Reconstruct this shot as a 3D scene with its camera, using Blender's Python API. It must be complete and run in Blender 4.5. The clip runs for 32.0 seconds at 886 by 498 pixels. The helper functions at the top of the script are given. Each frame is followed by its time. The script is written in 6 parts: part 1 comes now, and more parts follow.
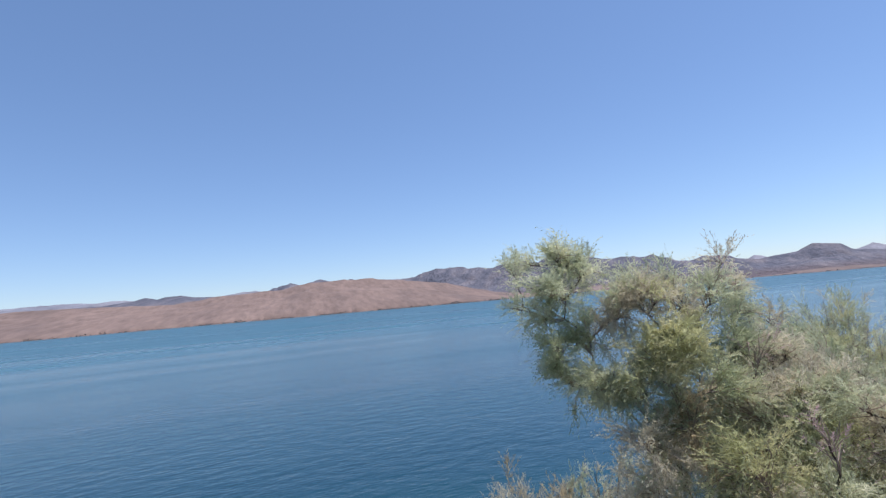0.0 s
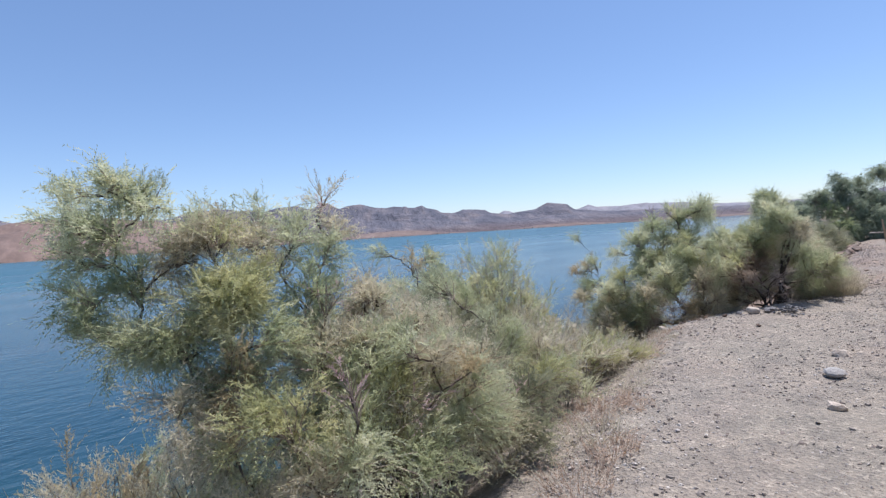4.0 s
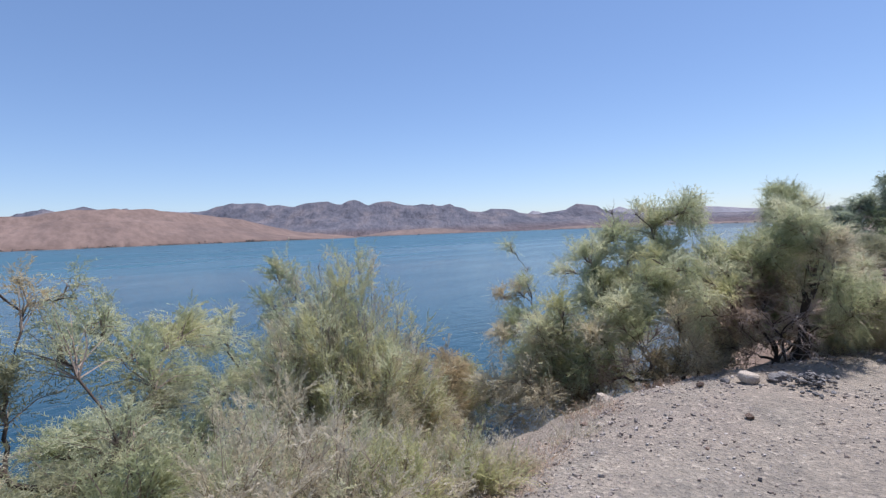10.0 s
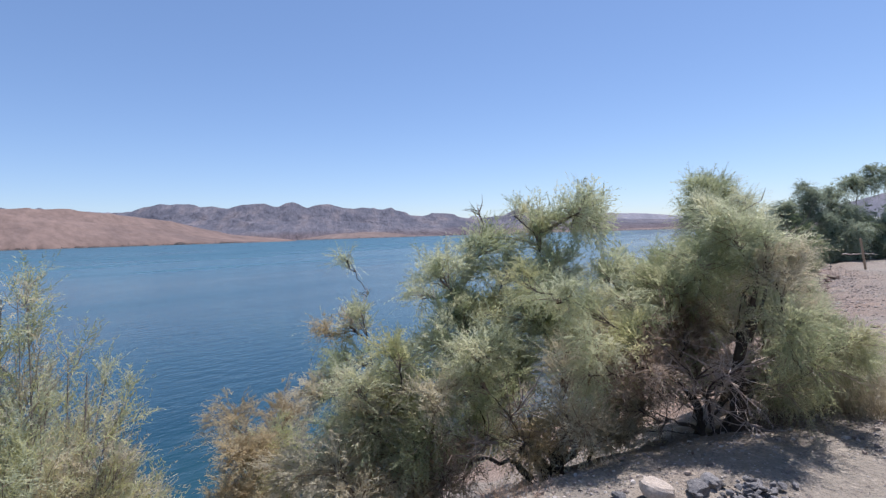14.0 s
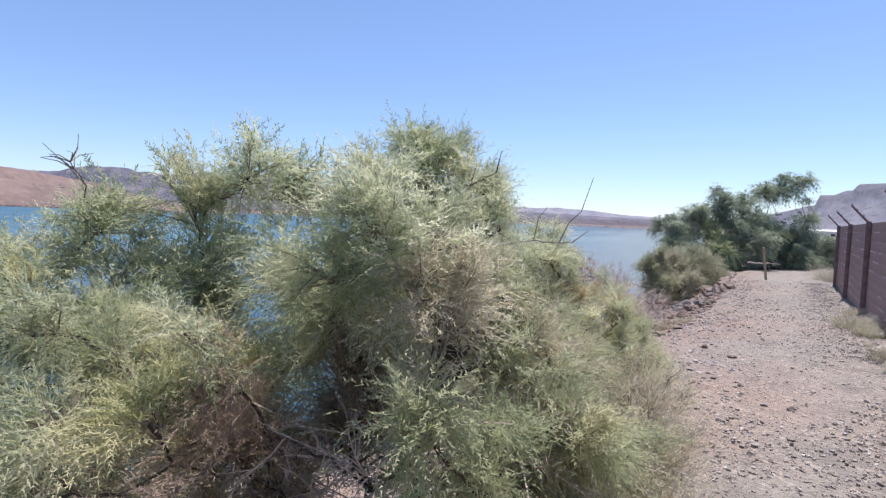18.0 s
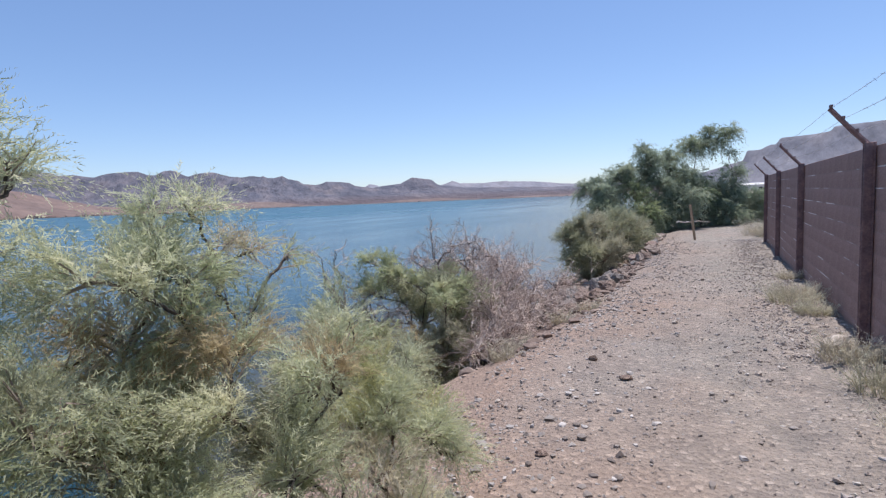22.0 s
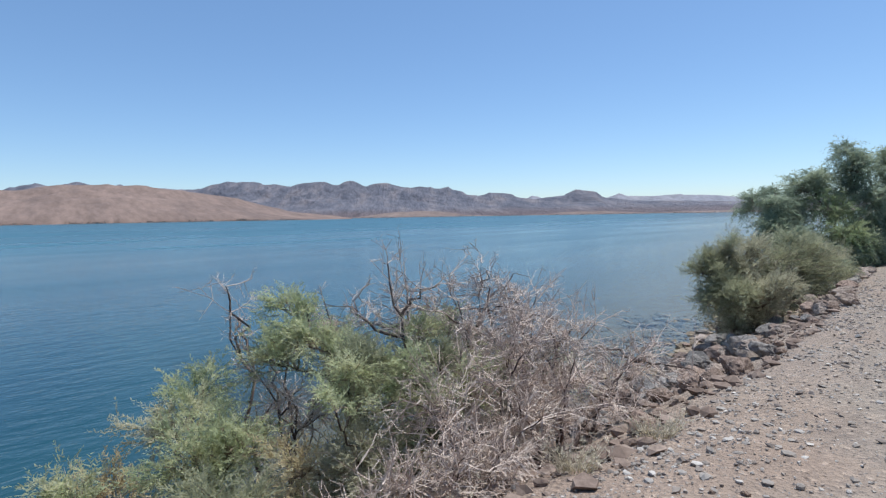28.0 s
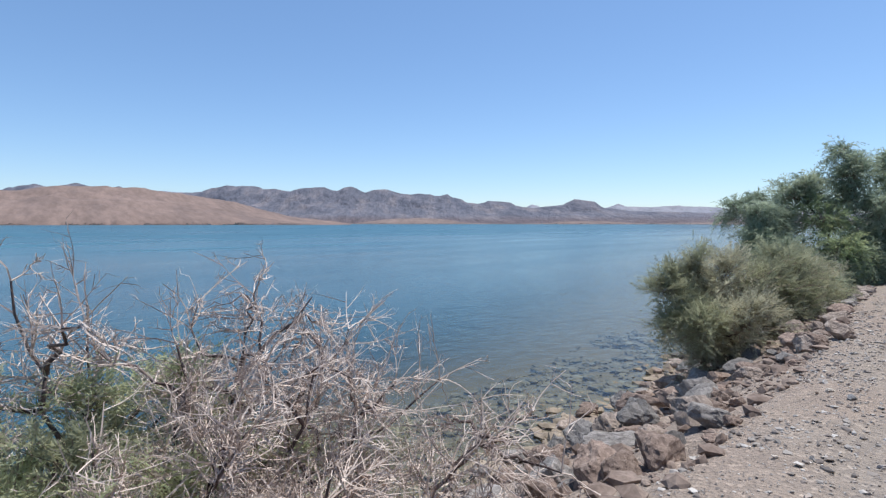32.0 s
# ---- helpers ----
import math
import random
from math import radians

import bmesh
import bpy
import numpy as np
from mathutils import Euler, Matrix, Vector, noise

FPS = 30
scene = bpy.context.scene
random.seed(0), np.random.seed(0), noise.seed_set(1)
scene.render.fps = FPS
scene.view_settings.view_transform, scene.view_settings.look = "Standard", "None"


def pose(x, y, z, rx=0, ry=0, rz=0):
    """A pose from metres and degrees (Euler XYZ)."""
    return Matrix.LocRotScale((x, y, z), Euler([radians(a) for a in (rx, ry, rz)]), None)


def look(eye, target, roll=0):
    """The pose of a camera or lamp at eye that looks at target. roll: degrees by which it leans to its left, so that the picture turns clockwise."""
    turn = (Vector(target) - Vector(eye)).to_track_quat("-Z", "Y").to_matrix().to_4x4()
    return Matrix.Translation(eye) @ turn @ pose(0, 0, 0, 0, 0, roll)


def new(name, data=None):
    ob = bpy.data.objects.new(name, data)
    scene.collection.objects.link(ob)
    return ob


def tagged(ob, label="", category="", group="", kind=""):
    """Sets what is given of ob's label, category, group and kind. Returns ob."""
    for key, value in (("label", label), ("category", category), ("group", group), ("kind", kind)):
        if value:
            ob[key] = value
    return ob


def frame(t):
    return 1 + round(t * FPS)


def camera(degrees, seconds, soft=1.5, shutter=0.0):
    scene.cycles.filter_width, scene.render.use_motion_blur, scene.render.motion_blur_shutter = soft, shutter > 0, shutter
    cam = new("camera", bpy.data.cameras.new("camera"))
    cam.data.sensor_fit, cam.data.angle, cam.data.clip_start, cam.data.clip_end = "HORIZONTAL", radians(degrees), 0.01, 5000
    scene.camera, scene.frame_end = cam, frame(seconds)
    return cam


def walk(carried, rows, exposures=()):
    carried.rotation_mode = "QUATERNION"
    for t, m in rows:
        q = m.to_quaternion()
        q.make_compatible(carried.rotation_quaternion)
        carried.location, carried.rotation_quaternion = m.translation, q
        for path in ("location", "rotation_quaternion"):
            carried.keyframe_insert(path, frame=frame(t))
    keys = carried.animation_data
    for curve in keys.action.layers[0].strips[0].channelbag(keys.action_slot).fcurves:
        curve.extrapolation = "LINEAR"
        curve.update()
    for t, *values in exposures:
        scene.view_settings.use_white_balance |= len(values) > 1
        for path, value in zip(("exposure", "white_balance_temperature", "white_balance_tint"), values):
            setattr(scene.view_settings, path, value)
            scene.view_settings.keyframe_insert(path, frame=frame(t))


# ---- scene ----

# Camera and its walk. x runs along the path, y out over the lake, z = 0 is the water.
cam = camera(79.5, 32.0, soft=1.3)
ROWS = [
    (0, 0.00, 0.00, 5.20, -24.27, 5.68, 4.88),
    (0.5, 0.04, -0.02, 5.19, -28.69, 5.33, 3.70),
    (1, 0.06, -0.06, 5.18, -31.71, 5.01, 3.61),
    (1.5, 0.11, -0.12, 5.17, -34.52, 2.62, 3.46),
    (2, 0.30, -0.25, 5.13, -34.77, 1.11, 2.80),
    (2.5, 0.57, -0.32, 5.09, -44.55, -2.17, 2.97),
    (3, 0.92, -0.42, 5.06, -51.22, -1.98, 3.15),
    (3.5, 1.28, -0.48, 5.05, -49.02, -1.92, 2.27),
    (4, 1.77, -0.40, 5.03, -48.21, -1.82, 3.62),
    (4.5, 2.23, -0.37, 5.01, -48.62, -1.98, 3.37),
    (6.5, 3.79, -0.05, 5.02, -45.18, -2.49, 2.50),
    (7, 4.21, -0.02, 5.03, -48.04, -2.51, 3.72),
    (7.5, 4.56, -0.05, 5.03, -47.21, -2.17, 3.14),
    (8, 4.90, -0.05, 5.01, -47.26, -1.68, 3.47),
    (8.5, 5.27, -0.07, 5.00, -49.02, -1.61, 1.46),
    (9, 5.58, -0.08, 4.99, -45.99, -1.50, 1.00),
    (9.5, 5.90, 0.08, 4.98, -45.12, -1.81, 1.86),
    (10, 6.24, 0.15, 4.98, -45.19, -1.84, 2.16),
    (10.5, 6.50, 0.20, 4.97, -43.80, -1.87, 1.25),
    (11, 6.76, 0.42, 4.99, -42.79, -1.74, -0.14),
    (11.5, 7.03, 0.51, 4.99, -44.88, -1.72, 0.74),
    (12, 7.37, 0.57, 4.97, -46.21, -1.81, 1.13),
    (12.5, 7.79, 0.69, 4.95, -46.01, -2.02, 1.86),
    (13, 8.31, 0.80, 4.97, -51.14, -2.14, 1.67),
    (13.5, 8.76, 0.83, 4.97, -51.30, -1.64, 1.87),
    (15.5, 10.35, 0.71, 4.97, -55.53, -1.56, 0.55),
    (16, 10.69, 0.63, 4.96, -58.48, -1.55, 1.23),
    (16.5, 11.08, 0.52, 4.95, -54.89, -1.04, -0.05),
    (17, 11.56, 0.39, 4.94, -56.43, -0.66, -1.76),
    (17.5, 11.95, 0.23, 4.92, -56.55, -1.75, -2.81),
    (18, 12.37, 0.18, 4.92, -56.87, -3.21, -2.13),
    (18.5, 12.81, 0.14, 4.89, -60.74, -3.73, -1.03),
    (19, 13.21, 0.12, 4.89, -60.84, -4.05, 1.01),
    (19.5, 13.64, 0.15, 4.89, -61.92, -4.50, 1.13),
    (20, 14.06, 0.08, 4.87, -63.70, -4.58, 1.53),
    (20.5, 14.43, 0.05, 4.86, -62.61, -5.09, 2.30),
    (21, 14.86, 0.06, 4.89, -63.68, -5.24, 2.82),
    (21.5, 15.26, -0.01, 4.87, -63.18, -5.23, 2.72),
    (22, 15.65, 0.00, 4.84, -62.44, -5.35, 2.28),
    (22.5, 16.05, -0.00, 4.83, -62.11, -5.34, 2.40),
    (23, 16.46, -0.06, 4.84, -53.37, -5.08, 2.11),
    (23.5, 16.84, -0.02, 4.85, -52.22, -5.01, 1.97),
    (24, 17.23, -0.06, 4.86, -52.72, -4.91, 3.24),
    (24.5, 17.58, -0.11, 4.87, -52.86, -4.95, 3.47),
    (25, 17.85, -0.05, 4.89, -52.33, -3.90, 2.72),
    (25.5, 18.19, -0.04, 4.91, -50.99, -3.42, 3.23),
    (26, 18.55, -0.10, 4.92, -47.50, -3.28, 2.02),
    (26.5, 18.88, -0.05, 4.90, -46.48, -3.58, 1.08),
    (28.5, 20.43, 0.19, 4.76, -43.98, -3.28, 0.88),
    (29, 20.85, 0.22, 4.76, -42.42, -2.07, 0.80),
    (29.5, 21.28, 0.26, 4.75, -43.36, -0.61, -0.32),
    (30, 21.68, 0.24, 4.72, -43.37, -0.59, -1.78),
    (30.5, 22.01, 0.30, 4.69, -43.89, -1.05, -1.95),
    (31, 22.31, 0.40, 4.68, -45.47, -1.00, -2.28),
    (31.5, 22.66, 0.43, 4.66, -45.34, -1.30, -1.46),
    (32, 22.99, 0.48, 4.63, -45.30, -2.86, -0.04),
]
EXPOSURES = [(0.0, 0.20, 6120, 17), (2.0, 0.26, 6150, 18), (4.2, 0.28, 6150, 17), (7.0, 0.15, 6150, 19), (13.5, 0.18, 6150, 19), (16.0, 0.20, 6150, 19), (17.0, 0.33, 6180, 20), (18.0, 0.46, 6200, 20), (19.0, 0.44, 6200, 20), (20.0, 0.38, 6200, 20), (21.0, 0.22, 6200, 20), (22.5, 0.20, 6120, 16), (24.0, 0.18, 6050, 13), (26.0, 0.18, 6050, 9), (30.5, 0.20, 6050, 8), (32.0, 0.27, 6080, 10)]
walk(cam, [(t, pose(x, y, z, 90 + pitch, roll, yaw)) for t, x, y, z, yaw, pitch, roll in ROWS], EXPOSURES)

# ---- world and sun ----
SUN_EL, SUN_AZ = radians(70), radians(98)
world = bpy.data.worlds.new("sky")
scene.world = world
world.use_nodes = True
wn = world.node_tree.nodes
sky = wn.new("ShaderNodeTexSky")
sky.sky_type = "NISHITA"
sky.sun_disc = False
sky.sun_elevation, sky.sun_rotation = SUN_EL, SUN_AZ
sky.altitude, sky.air_density, sky.dust_density, sky.ozone_density = 900, 1.0, 0.5, 4.0
wn["Background"].inputs["Strength"].default_value = 0.120
flat = wn.new("ShaderNodeMix")
flat.data_type = "RGBA"
flat.inputs[0].default_value = 0.15
flat.inputs[7].default_value = (1.95, 3.6, 5.7, 1)
world.node_tree.links.new(sky.outputs[0], flat.inputs[6])
world.node_tree.links.new(flat.outputs[2], wn["Background"].inputs[0])
sun = new("sun", bpy.data.lights.new("sun", "SUN"))
sun.data.energy, sun.data.angle, sun.data.color = 4.5, radians(0.53), (1.0, 0.95, 0.87)
to_sun = Vector((math.sin(SUN_AZ) * math.cos(SUN_EL), math.cos(SUN_AZ) * math.cos(SUN_EL), math.sin(SUN_EL)))
sun.matrix_world = look(to_sun * 50, (0, 0, 0))


# ---- numeric helpers ----
def hash2(ix, iy, seed):
    v = np.sin(ix * 127.1 + iy * 311.7 + seed * 74.7) * 43758.5453
    return v - np.floor(v)


def vnoise(x, y, seed=0):
    """Smooth value noise in 0..1."""
    ix, iy = np.floor(x), np.floor(y)
    fx, fy = x - ix, y - iy
    fx, fy = fx * fx * (3 - 2 * fx), fy * fy * (3 - 2 * fy)
    a, b = hash2(ix, iy, seed), hash2(ix + 1, iy, seed)
    c, d = hash2(ix, iy + 1, seed), hash2(ix + 1, iy + 1, seed)
    return (a + (b - a) * fx) * (1 - fy) + (c + (d - c) * fx) * fy


def fbm(x, y, octaves=4, seed=0, ridged=False):
    total, amp, norm = 0.0, 1.0, 0.0
    for k in range(octaves):
        n = vnoise(x, y, seed + k)
        if ridged:
            n = 1 - np.abs(2 * n - 1)
        total, norm = total + amp * n, norm + amp
        x, y, amp = x * 2.03 + 7.1, y * 2.03 + 3.7, amp * 0.5
    return total / norm


def mesh_np(name, verts, faces, material=None, smooth=False):
    """A mesh from arrays; faces is an (n, 3) or (n, 4) index array."""
    me = bpy.data.meshes.new(name)
    n, k = faces.shape
    me.vertices.add(len(verts))
    me.vertices.foreach_set("co", np.ascontiguousarray(verts, dtype=np.float32).ravel())
    me.loops.add(n * k)
    me.loops.foreach_set("vertex_index", np.ascontiguousarray(faces, dtype=np.int32).ravel())
    me.polygons.add(n)
    me.polygons.foreach_set("loop_start", np.arange(0, n * k, k, dtype=np.int32))
    me.polygons.foreach_set("use_smooth", np.full(n, smooth))
    me.update(calc_edges=True)
    if material:
        me.materials.append(material)
    return me


def part_np(name, verts, faces, material, parent=None, label="", smooth=False):
    ob = new(name, mesh_np(name, verts, faces, material, smooth))
    if parent:
        ob.parent = parent
    return tagged(ob, label=label)


def part(name, bm, material, parent=None, label="", smooth=False):
    """Links a bmesh as one mesh object under a thing or part."""
    me = bpy.data.meshes.new(name)
    bm.to_mesh(me)
    bm.free()
    for p in me.polygons:
        p.use_smooth = smooth
    me.materials.append(material)
    ob = new(name, me)
    if parent:
        ob.parent = parent
    return tagged(ob, label=label)


def box(bm, x0, x1, y0, y1, z0, z1, bevel=0.0):
    made = bmesh.ops.create_cube(bm, size=1, matrix=Matrix.LocRotScale(((x0 + x1) / 2, (y0 + y1) / 2, (z0 + z1) / 2), None, (x1 - x0, y1 - y0, z1 - z0)))
    if bevel:
        edges = list({e for v in made["verts"] for e in v.link_edges})
        bmesh.ops.bevel(bm, geom=edges, offset=bevel, segments=1, affect="EDGES")


def tubes(paths, radii, sides=5):
    """Tapered tubes along (n, k, 3) paths with (n, k) radii; quads."""
    n, k, _ = paths.shape
    d = np.gradient(paths, axis=1)
    d /= np.linalg.norm(d, axis=2, keepdims=True) + 1e-9
    ref = np.where(np.abs(d[..., 2:3]) > 0.9, np.array([1.0, 0, 0]), np.array([0, 0, 1.0]))
    u = np.cross(d, ref)
    u /= np.linalg.norm(u, axis=2, keepdims=True) + 1e-9
    w = np.cross(d, u)
    a = np.arange(sides) * 2 * np.pi / sides
    ring = u[:, :, None] * np.cos(a)[:, None] + w[:, :, None] * np.sin(a)[:, None]
    v = (paths[:, :, None] + ring * radii[:, :, None, None]).reshape(-1, 3)
    i, j, s = np.meshgrid(np.arange(n), np.arange(k - 1), np.arange(sides), indexing="ij")
    a0, a1 = (i * k + j) * sides, (i * k + j + 1) * sides
    t = (s + 1) % sides
    f = np.stack([a0 + s, a0 + t, a1 + t, a1 + s], -1).reshape(-1, 4)
    return v, f


# ---- materials ----
def shader(name):
    m = bpy.data.materials.new(name)
    m.use_nodes = True
    return m, m.node_tree.nodes, m.node_tree.links, m.node_tree.nodes["Principled BSDF"]


def noise_node(nodes, links, scale, detail=6, rough=0.6, coord="Object", stretch=None, spine=None):
    tc = nodes.new("ShaderNodeTexCoord")
    n = nodes.new("ShaderNodeTexNoise")
    n.inputs["Scale"].default_value, n.inputs["Detail"].default_value, n.inputs["Roughness"].default_value = scale, detail, rough
    if stretch or spine is not None:
        mp = nodes.new("ShaderNodeMapping")
        if spine is None:
            mp.inputs["Scale"].default_value = stretch
        else:
            mp.vector_type = "TEXTURE"
            mp.inputs["Rotation"].default_value = (0, 0, -radians(spine))
            mp.inputs["Scale"].default_value = (1, 5, 1.3)
        links.new(tc.outputs[coord], mp.inputs[0])
        links.new(mp.outputs[0], n.inputs["Vector"])
    else:
        links.new(tc.outputs[coord], n.inputs["Vector"])
    return n


def ramp_node(nodes, links, fac, stops):
    r = nodes.new("ShaderNodeValToRGB")
    e = r.color_ramp.elements
    while len(e) < len(stops):
        e.new(0.5)
    for el, (p, c) in zip(e, stops):
        el.position, el.color = p, (*c, 1)
    links.new(fac, r.inputs[0])
    return r


def mix_node(nodes, links, fac, a, b, mode="MIX"):
    m = nodes.new("ShaderNodeMix")
    m.data_type, m.blend_type = "RGBA", mode
    for sock, val in ((m.inputs[0], fac), (m.inputs[6], a), (m.inputs[7], b)):
        if isinstance(val, bpy.types.NodeSocket):
            links.new(val, sock)
        elif isinstance(val, (int, float)):
            sock.default_value = val
        else:
            sock.default_value = (*val, 1)
    return m.outputs[2]


def rough_material(name, dark, mid, light, scale=3.0, fine=40.0, rough=0.9, bump=0.4, bump_dist=0.02, vary=0.0, metal=0.0, stretch=None, spine=None, foot=None):
    """spine: the compass angle in degrees that gullies run along; foot: a rock colour of the lower slopes and the height where it ends."""
    m, nodes, links, bsdf = shader(name)
    n1 = noise_node(nodes, links, scale, 5, 0.6, stretch=stretch, spine=spine)
    n2 = noise_node(nodes, links, fine, 5, 0.7, stretch=stretch, spine=spine)
    c1 = ramp_node(nodes, links, n1.outputs[0], [(0.3, dark), (0.5, mid), (0.72, light)])
    if foot:
        tc = nodes.new("ShaderNodeTexCoord")
        sep = nodes.new("ShaderNodeSeparateXYZ")
        links.new(tc.outputs["Object"], sep.inputs[0])
        up = nodes.new("ShaderNodeMath")
        up.operation = "MULTIPLY_ADD"
        up.inputs[1].default_value = foot[1] * 1.1
        links.new(n1.outputs[0], up.inputs[0])
        links.new(sep.outputs["Z"], up.inputs[2])
        mrf = nodes.new("ShaderNodeMapRange")
        mrf.inputs[1].default_value, mrf.inputs[2].default_value, mrf.inputs[3].default_value, mrf.inputs[4].default_value = foot[1] * 0.9, foot[1] * 1.5, 0.85, 0.0
        links.new(up.outputs[0], mrf.inputs[0])
        low = ramp_node(nodes, links, n2.outputs[0], [(0.3, tuple(0.75 * q for q in foot[0])), (0.6, foot[0])])
        mixed = mix_node(nodes, links, mrf.outputs[0], c1.outputs[0], low.outputs[0])
    c2 = ramp_node(nodes, links, n2.outputs[0], [(0.3, (0.55,) * 3), (0.55, (1.0,) * 3), (0.75, (1.35,) * 3)])
    col = mix_node(nodes, links, 0.7, mixed if foot else c1.outputs[0], c2.outputs[0], "MULTIPLY")
    if vary:
        info = nodes.new("ShaderNodeObjectInfo")
        hs = nodes.new("ShaderNodeHueSaturation")
        mr = nodes.new("ShaderNodeMapRange")
        mr.inputs[3].default_value, mr.inputs[4].default_value = 1 - vary, 1 + vary
        links.new(info.outputs["Random"], mr.inputs[0])
        links.new(mr.outputs[0], hs.inputs["Value"])
        links.new(col, hs.inputs["Color"])
        col = hs.outputs[0]
    links.new(col, bsdf.inputs["Base Color"])
    bsdf.inputs["Roughness"].default_value = rough
    bsdf.inputs["Metallic"].default_value = metal
    bsdf.inputs["Specular IOR Level"].default_value = 0.25
    if bump:
        b = nodes.new("ShaderNodeBump")
        b.inputs["Strength"].default_value, b.inputs["Distance"].default_value = bump, bump_dist
        links.new(n2.outputs[0], b.inputs["Height"])
        links.new(b.outputs[0], bsdf.inputs["Normal"])
    return m


def foliage_material(name, dark, mid, light, scale=1.6, through_light=0.5):
    m, nodes, links, bsdf = shader(name)
    n1 = noise_node(nodes, links, scale, 3, 0.6)
    n2 = noise_node(nodes, links, scale * 14, 3, 0.6)
    c1 = ramp_node(nodes, links, n1.outputs[0], [(0.3, dark), (0.5, mid), (0.7, light)])
    c2 = ramp_node(nodes, links, n2.outputs[0], [(0.3, (0.72,) * 3), (0.7, (1.28,) * 3)])
    col = mix_node(nodes, links, 0.8, c1.outputs[0], c2.outputs[0], "MULTIPLY")
    dif = nodes.new("ShaderNodeBsdfDiffuse")
    tra = nodes.new("ShaderNodeBsdfTranslucent")
    mx = nodes.new("ShaderNodeMixShader")
    mx.inputs[0].default_value = through_light
    links.new(col, dif.inputs[0])
    links.new(col, tra.inputs[0])
    links.new(dif.outputs[0], mx.inputs[1])
    links.new(tra.outputs[0], mx.inputs[2])
    links.new(mx.outputs[0], nodes["Material Output"].inputs[0])
    return m


def ground_material():
    """Pale gravelly dirt, pinker and redder along the crest, dull grey gravel in strips."""
    m, nodes, links, bsdf = shader("gravelly_dirt")
    big = noise_node(nodes, links, 0.35, 4, 0.55)
    mid = noise_node(nodes, links, 3.0, 6, 0.65)
    fine = noise_node(nodes, links, 55.0, 4, 0.7)
    base = ramp_node(nodes, links, big.outputs[0], [(0.3, (0.290, 0.262, 0.234)), (0.5, (0.320, 0.283, 0.250)), (0.7, (0.340, 0.284, 0.242))])
    spot = ramp_node(nodes, links, mid.outputs[0], [(0.35, (0.72, 0.73, 0.74)), (0.55, (1.0, 0.99, 0.97)), (0.75, (1.12, 1.08, 1.04))])
    grain = ramp_node(nodes, links, fine.outputs[0], [(0.28, (0.55, 0.55, 0.56)), (0.45, (0.95, 0.95, 0.95)), (0.62, (1.05, 1.05, 1.05)), (0.75, (1.5, 1.48, 1.45))])
    vor = nodes.new("ShaderNodeTexVoronoi")
    vor.inputs["Scale"].default_value = 30.0
    tc = nodes.new("ShaderNodeTexCoord")
    links.new(tc.outputs["Object"], vor.inputs["Vector"])
    peb = ramp_node(nodes, links, vor.outputs["Color"], [(0.0, (0.50, 0.50, 0.53)), (0.22, (0.88, 0.88, 0.88)), (0.72, (1.0, 0.98, 0.95)), (1.0, (1.65, 1.62, 1.58))])
    col = mix_node(nodes, links, 0.85, base.outputs[0], spot.outputs[0], "MULTIPLY")
    col = mix_node(nodes, links, 0.75, col, grain.outputs[0], "MULTIPLY")
    col = mix_node(nodes, links, 0.8, col, peb.outputs[0], "MULTIPLY")
    # grey gravelly stretches
    gg = nodes.new("ShaderNodeAttribute")
    gg.attribute_name = "grey"
    stony = mix_node(nodes, links, 0.85, (0.326, 0.304, 0.262), spot.outputs[0], "MULTIPLY")
    stony = mix_node(nodes, links, 0.8, stony, grain.outputs[0], "MULTIPLY")
    stony = mix_node(nodes, links, 0.9, stony, peb.outputs[0], "MULTIPLY")
    col = mix_node(nodes, links, gg.outputs["Fac"], col, stony)
    # warm brown earth where the bank is cut
    soil = nodes.new("ShaderNodeAttribute")
    soil.attribute_name = "soil"
    brown = mix_node(nodes, links, 0.8, (0.325, 0.236, 0.182), grain.outputs[0], "MULTIPLY")
    brown = mix_node(nodes, links, 0.7, brown, peb.outputs[0], "MULTIPLY")
    col = mix_node(nodes, links, soil.outputs["Fac"], col, brown)
    # algae-brown lake bed below the waterline
    sep = nodes.new("ShaderNodeSeparateXYZ")
    links.new(tc.outputs["Object"], sep.inputs[0])
    wet = nodes.new("ShaderNodeMapRange")
    wet.inputs[1].default_value, wet.inputs[2].default_value, wet.inputs[3].default_value, wet.inputs[4].default_value = -0.15, 0.12, 1.0, 0.0
    links.new(sep.outputs["Z"], wet.inputs[0])
    col = mix_node(nodes, links, wet.outputs[0], col, (0.25, 0.195, 0.145))
    links.new(col, bsdf.inputs["Base Color"])
    bsdf.inputs["Roughness"].default_value = 0.95
    bsdf.inputs["Specular IOR Level"].default_value = 0.15
    b1 = nodes.new("ShaderNodeBump")
    b1.inputs["Strength"].default_value, b1.inputs["Distance"].default_value = 0.7, 0.02
    links.new(fine.outputs[0], b1.inputs["Height"])
    b2 = nodes.new("ShaderNodeBump")
    b2.inputs["Strength"].default_value, b2.inputs["Distance"].default_value = 0.8, 0.016
    links.new(vor.outputs["Distance"], b2.inputs["Height"])
    links.new(b1.outputs[0], b2.inputs["Normal"])
    links.new(b2.outputs[0], bsdf.inputs["Normal"])
    return m


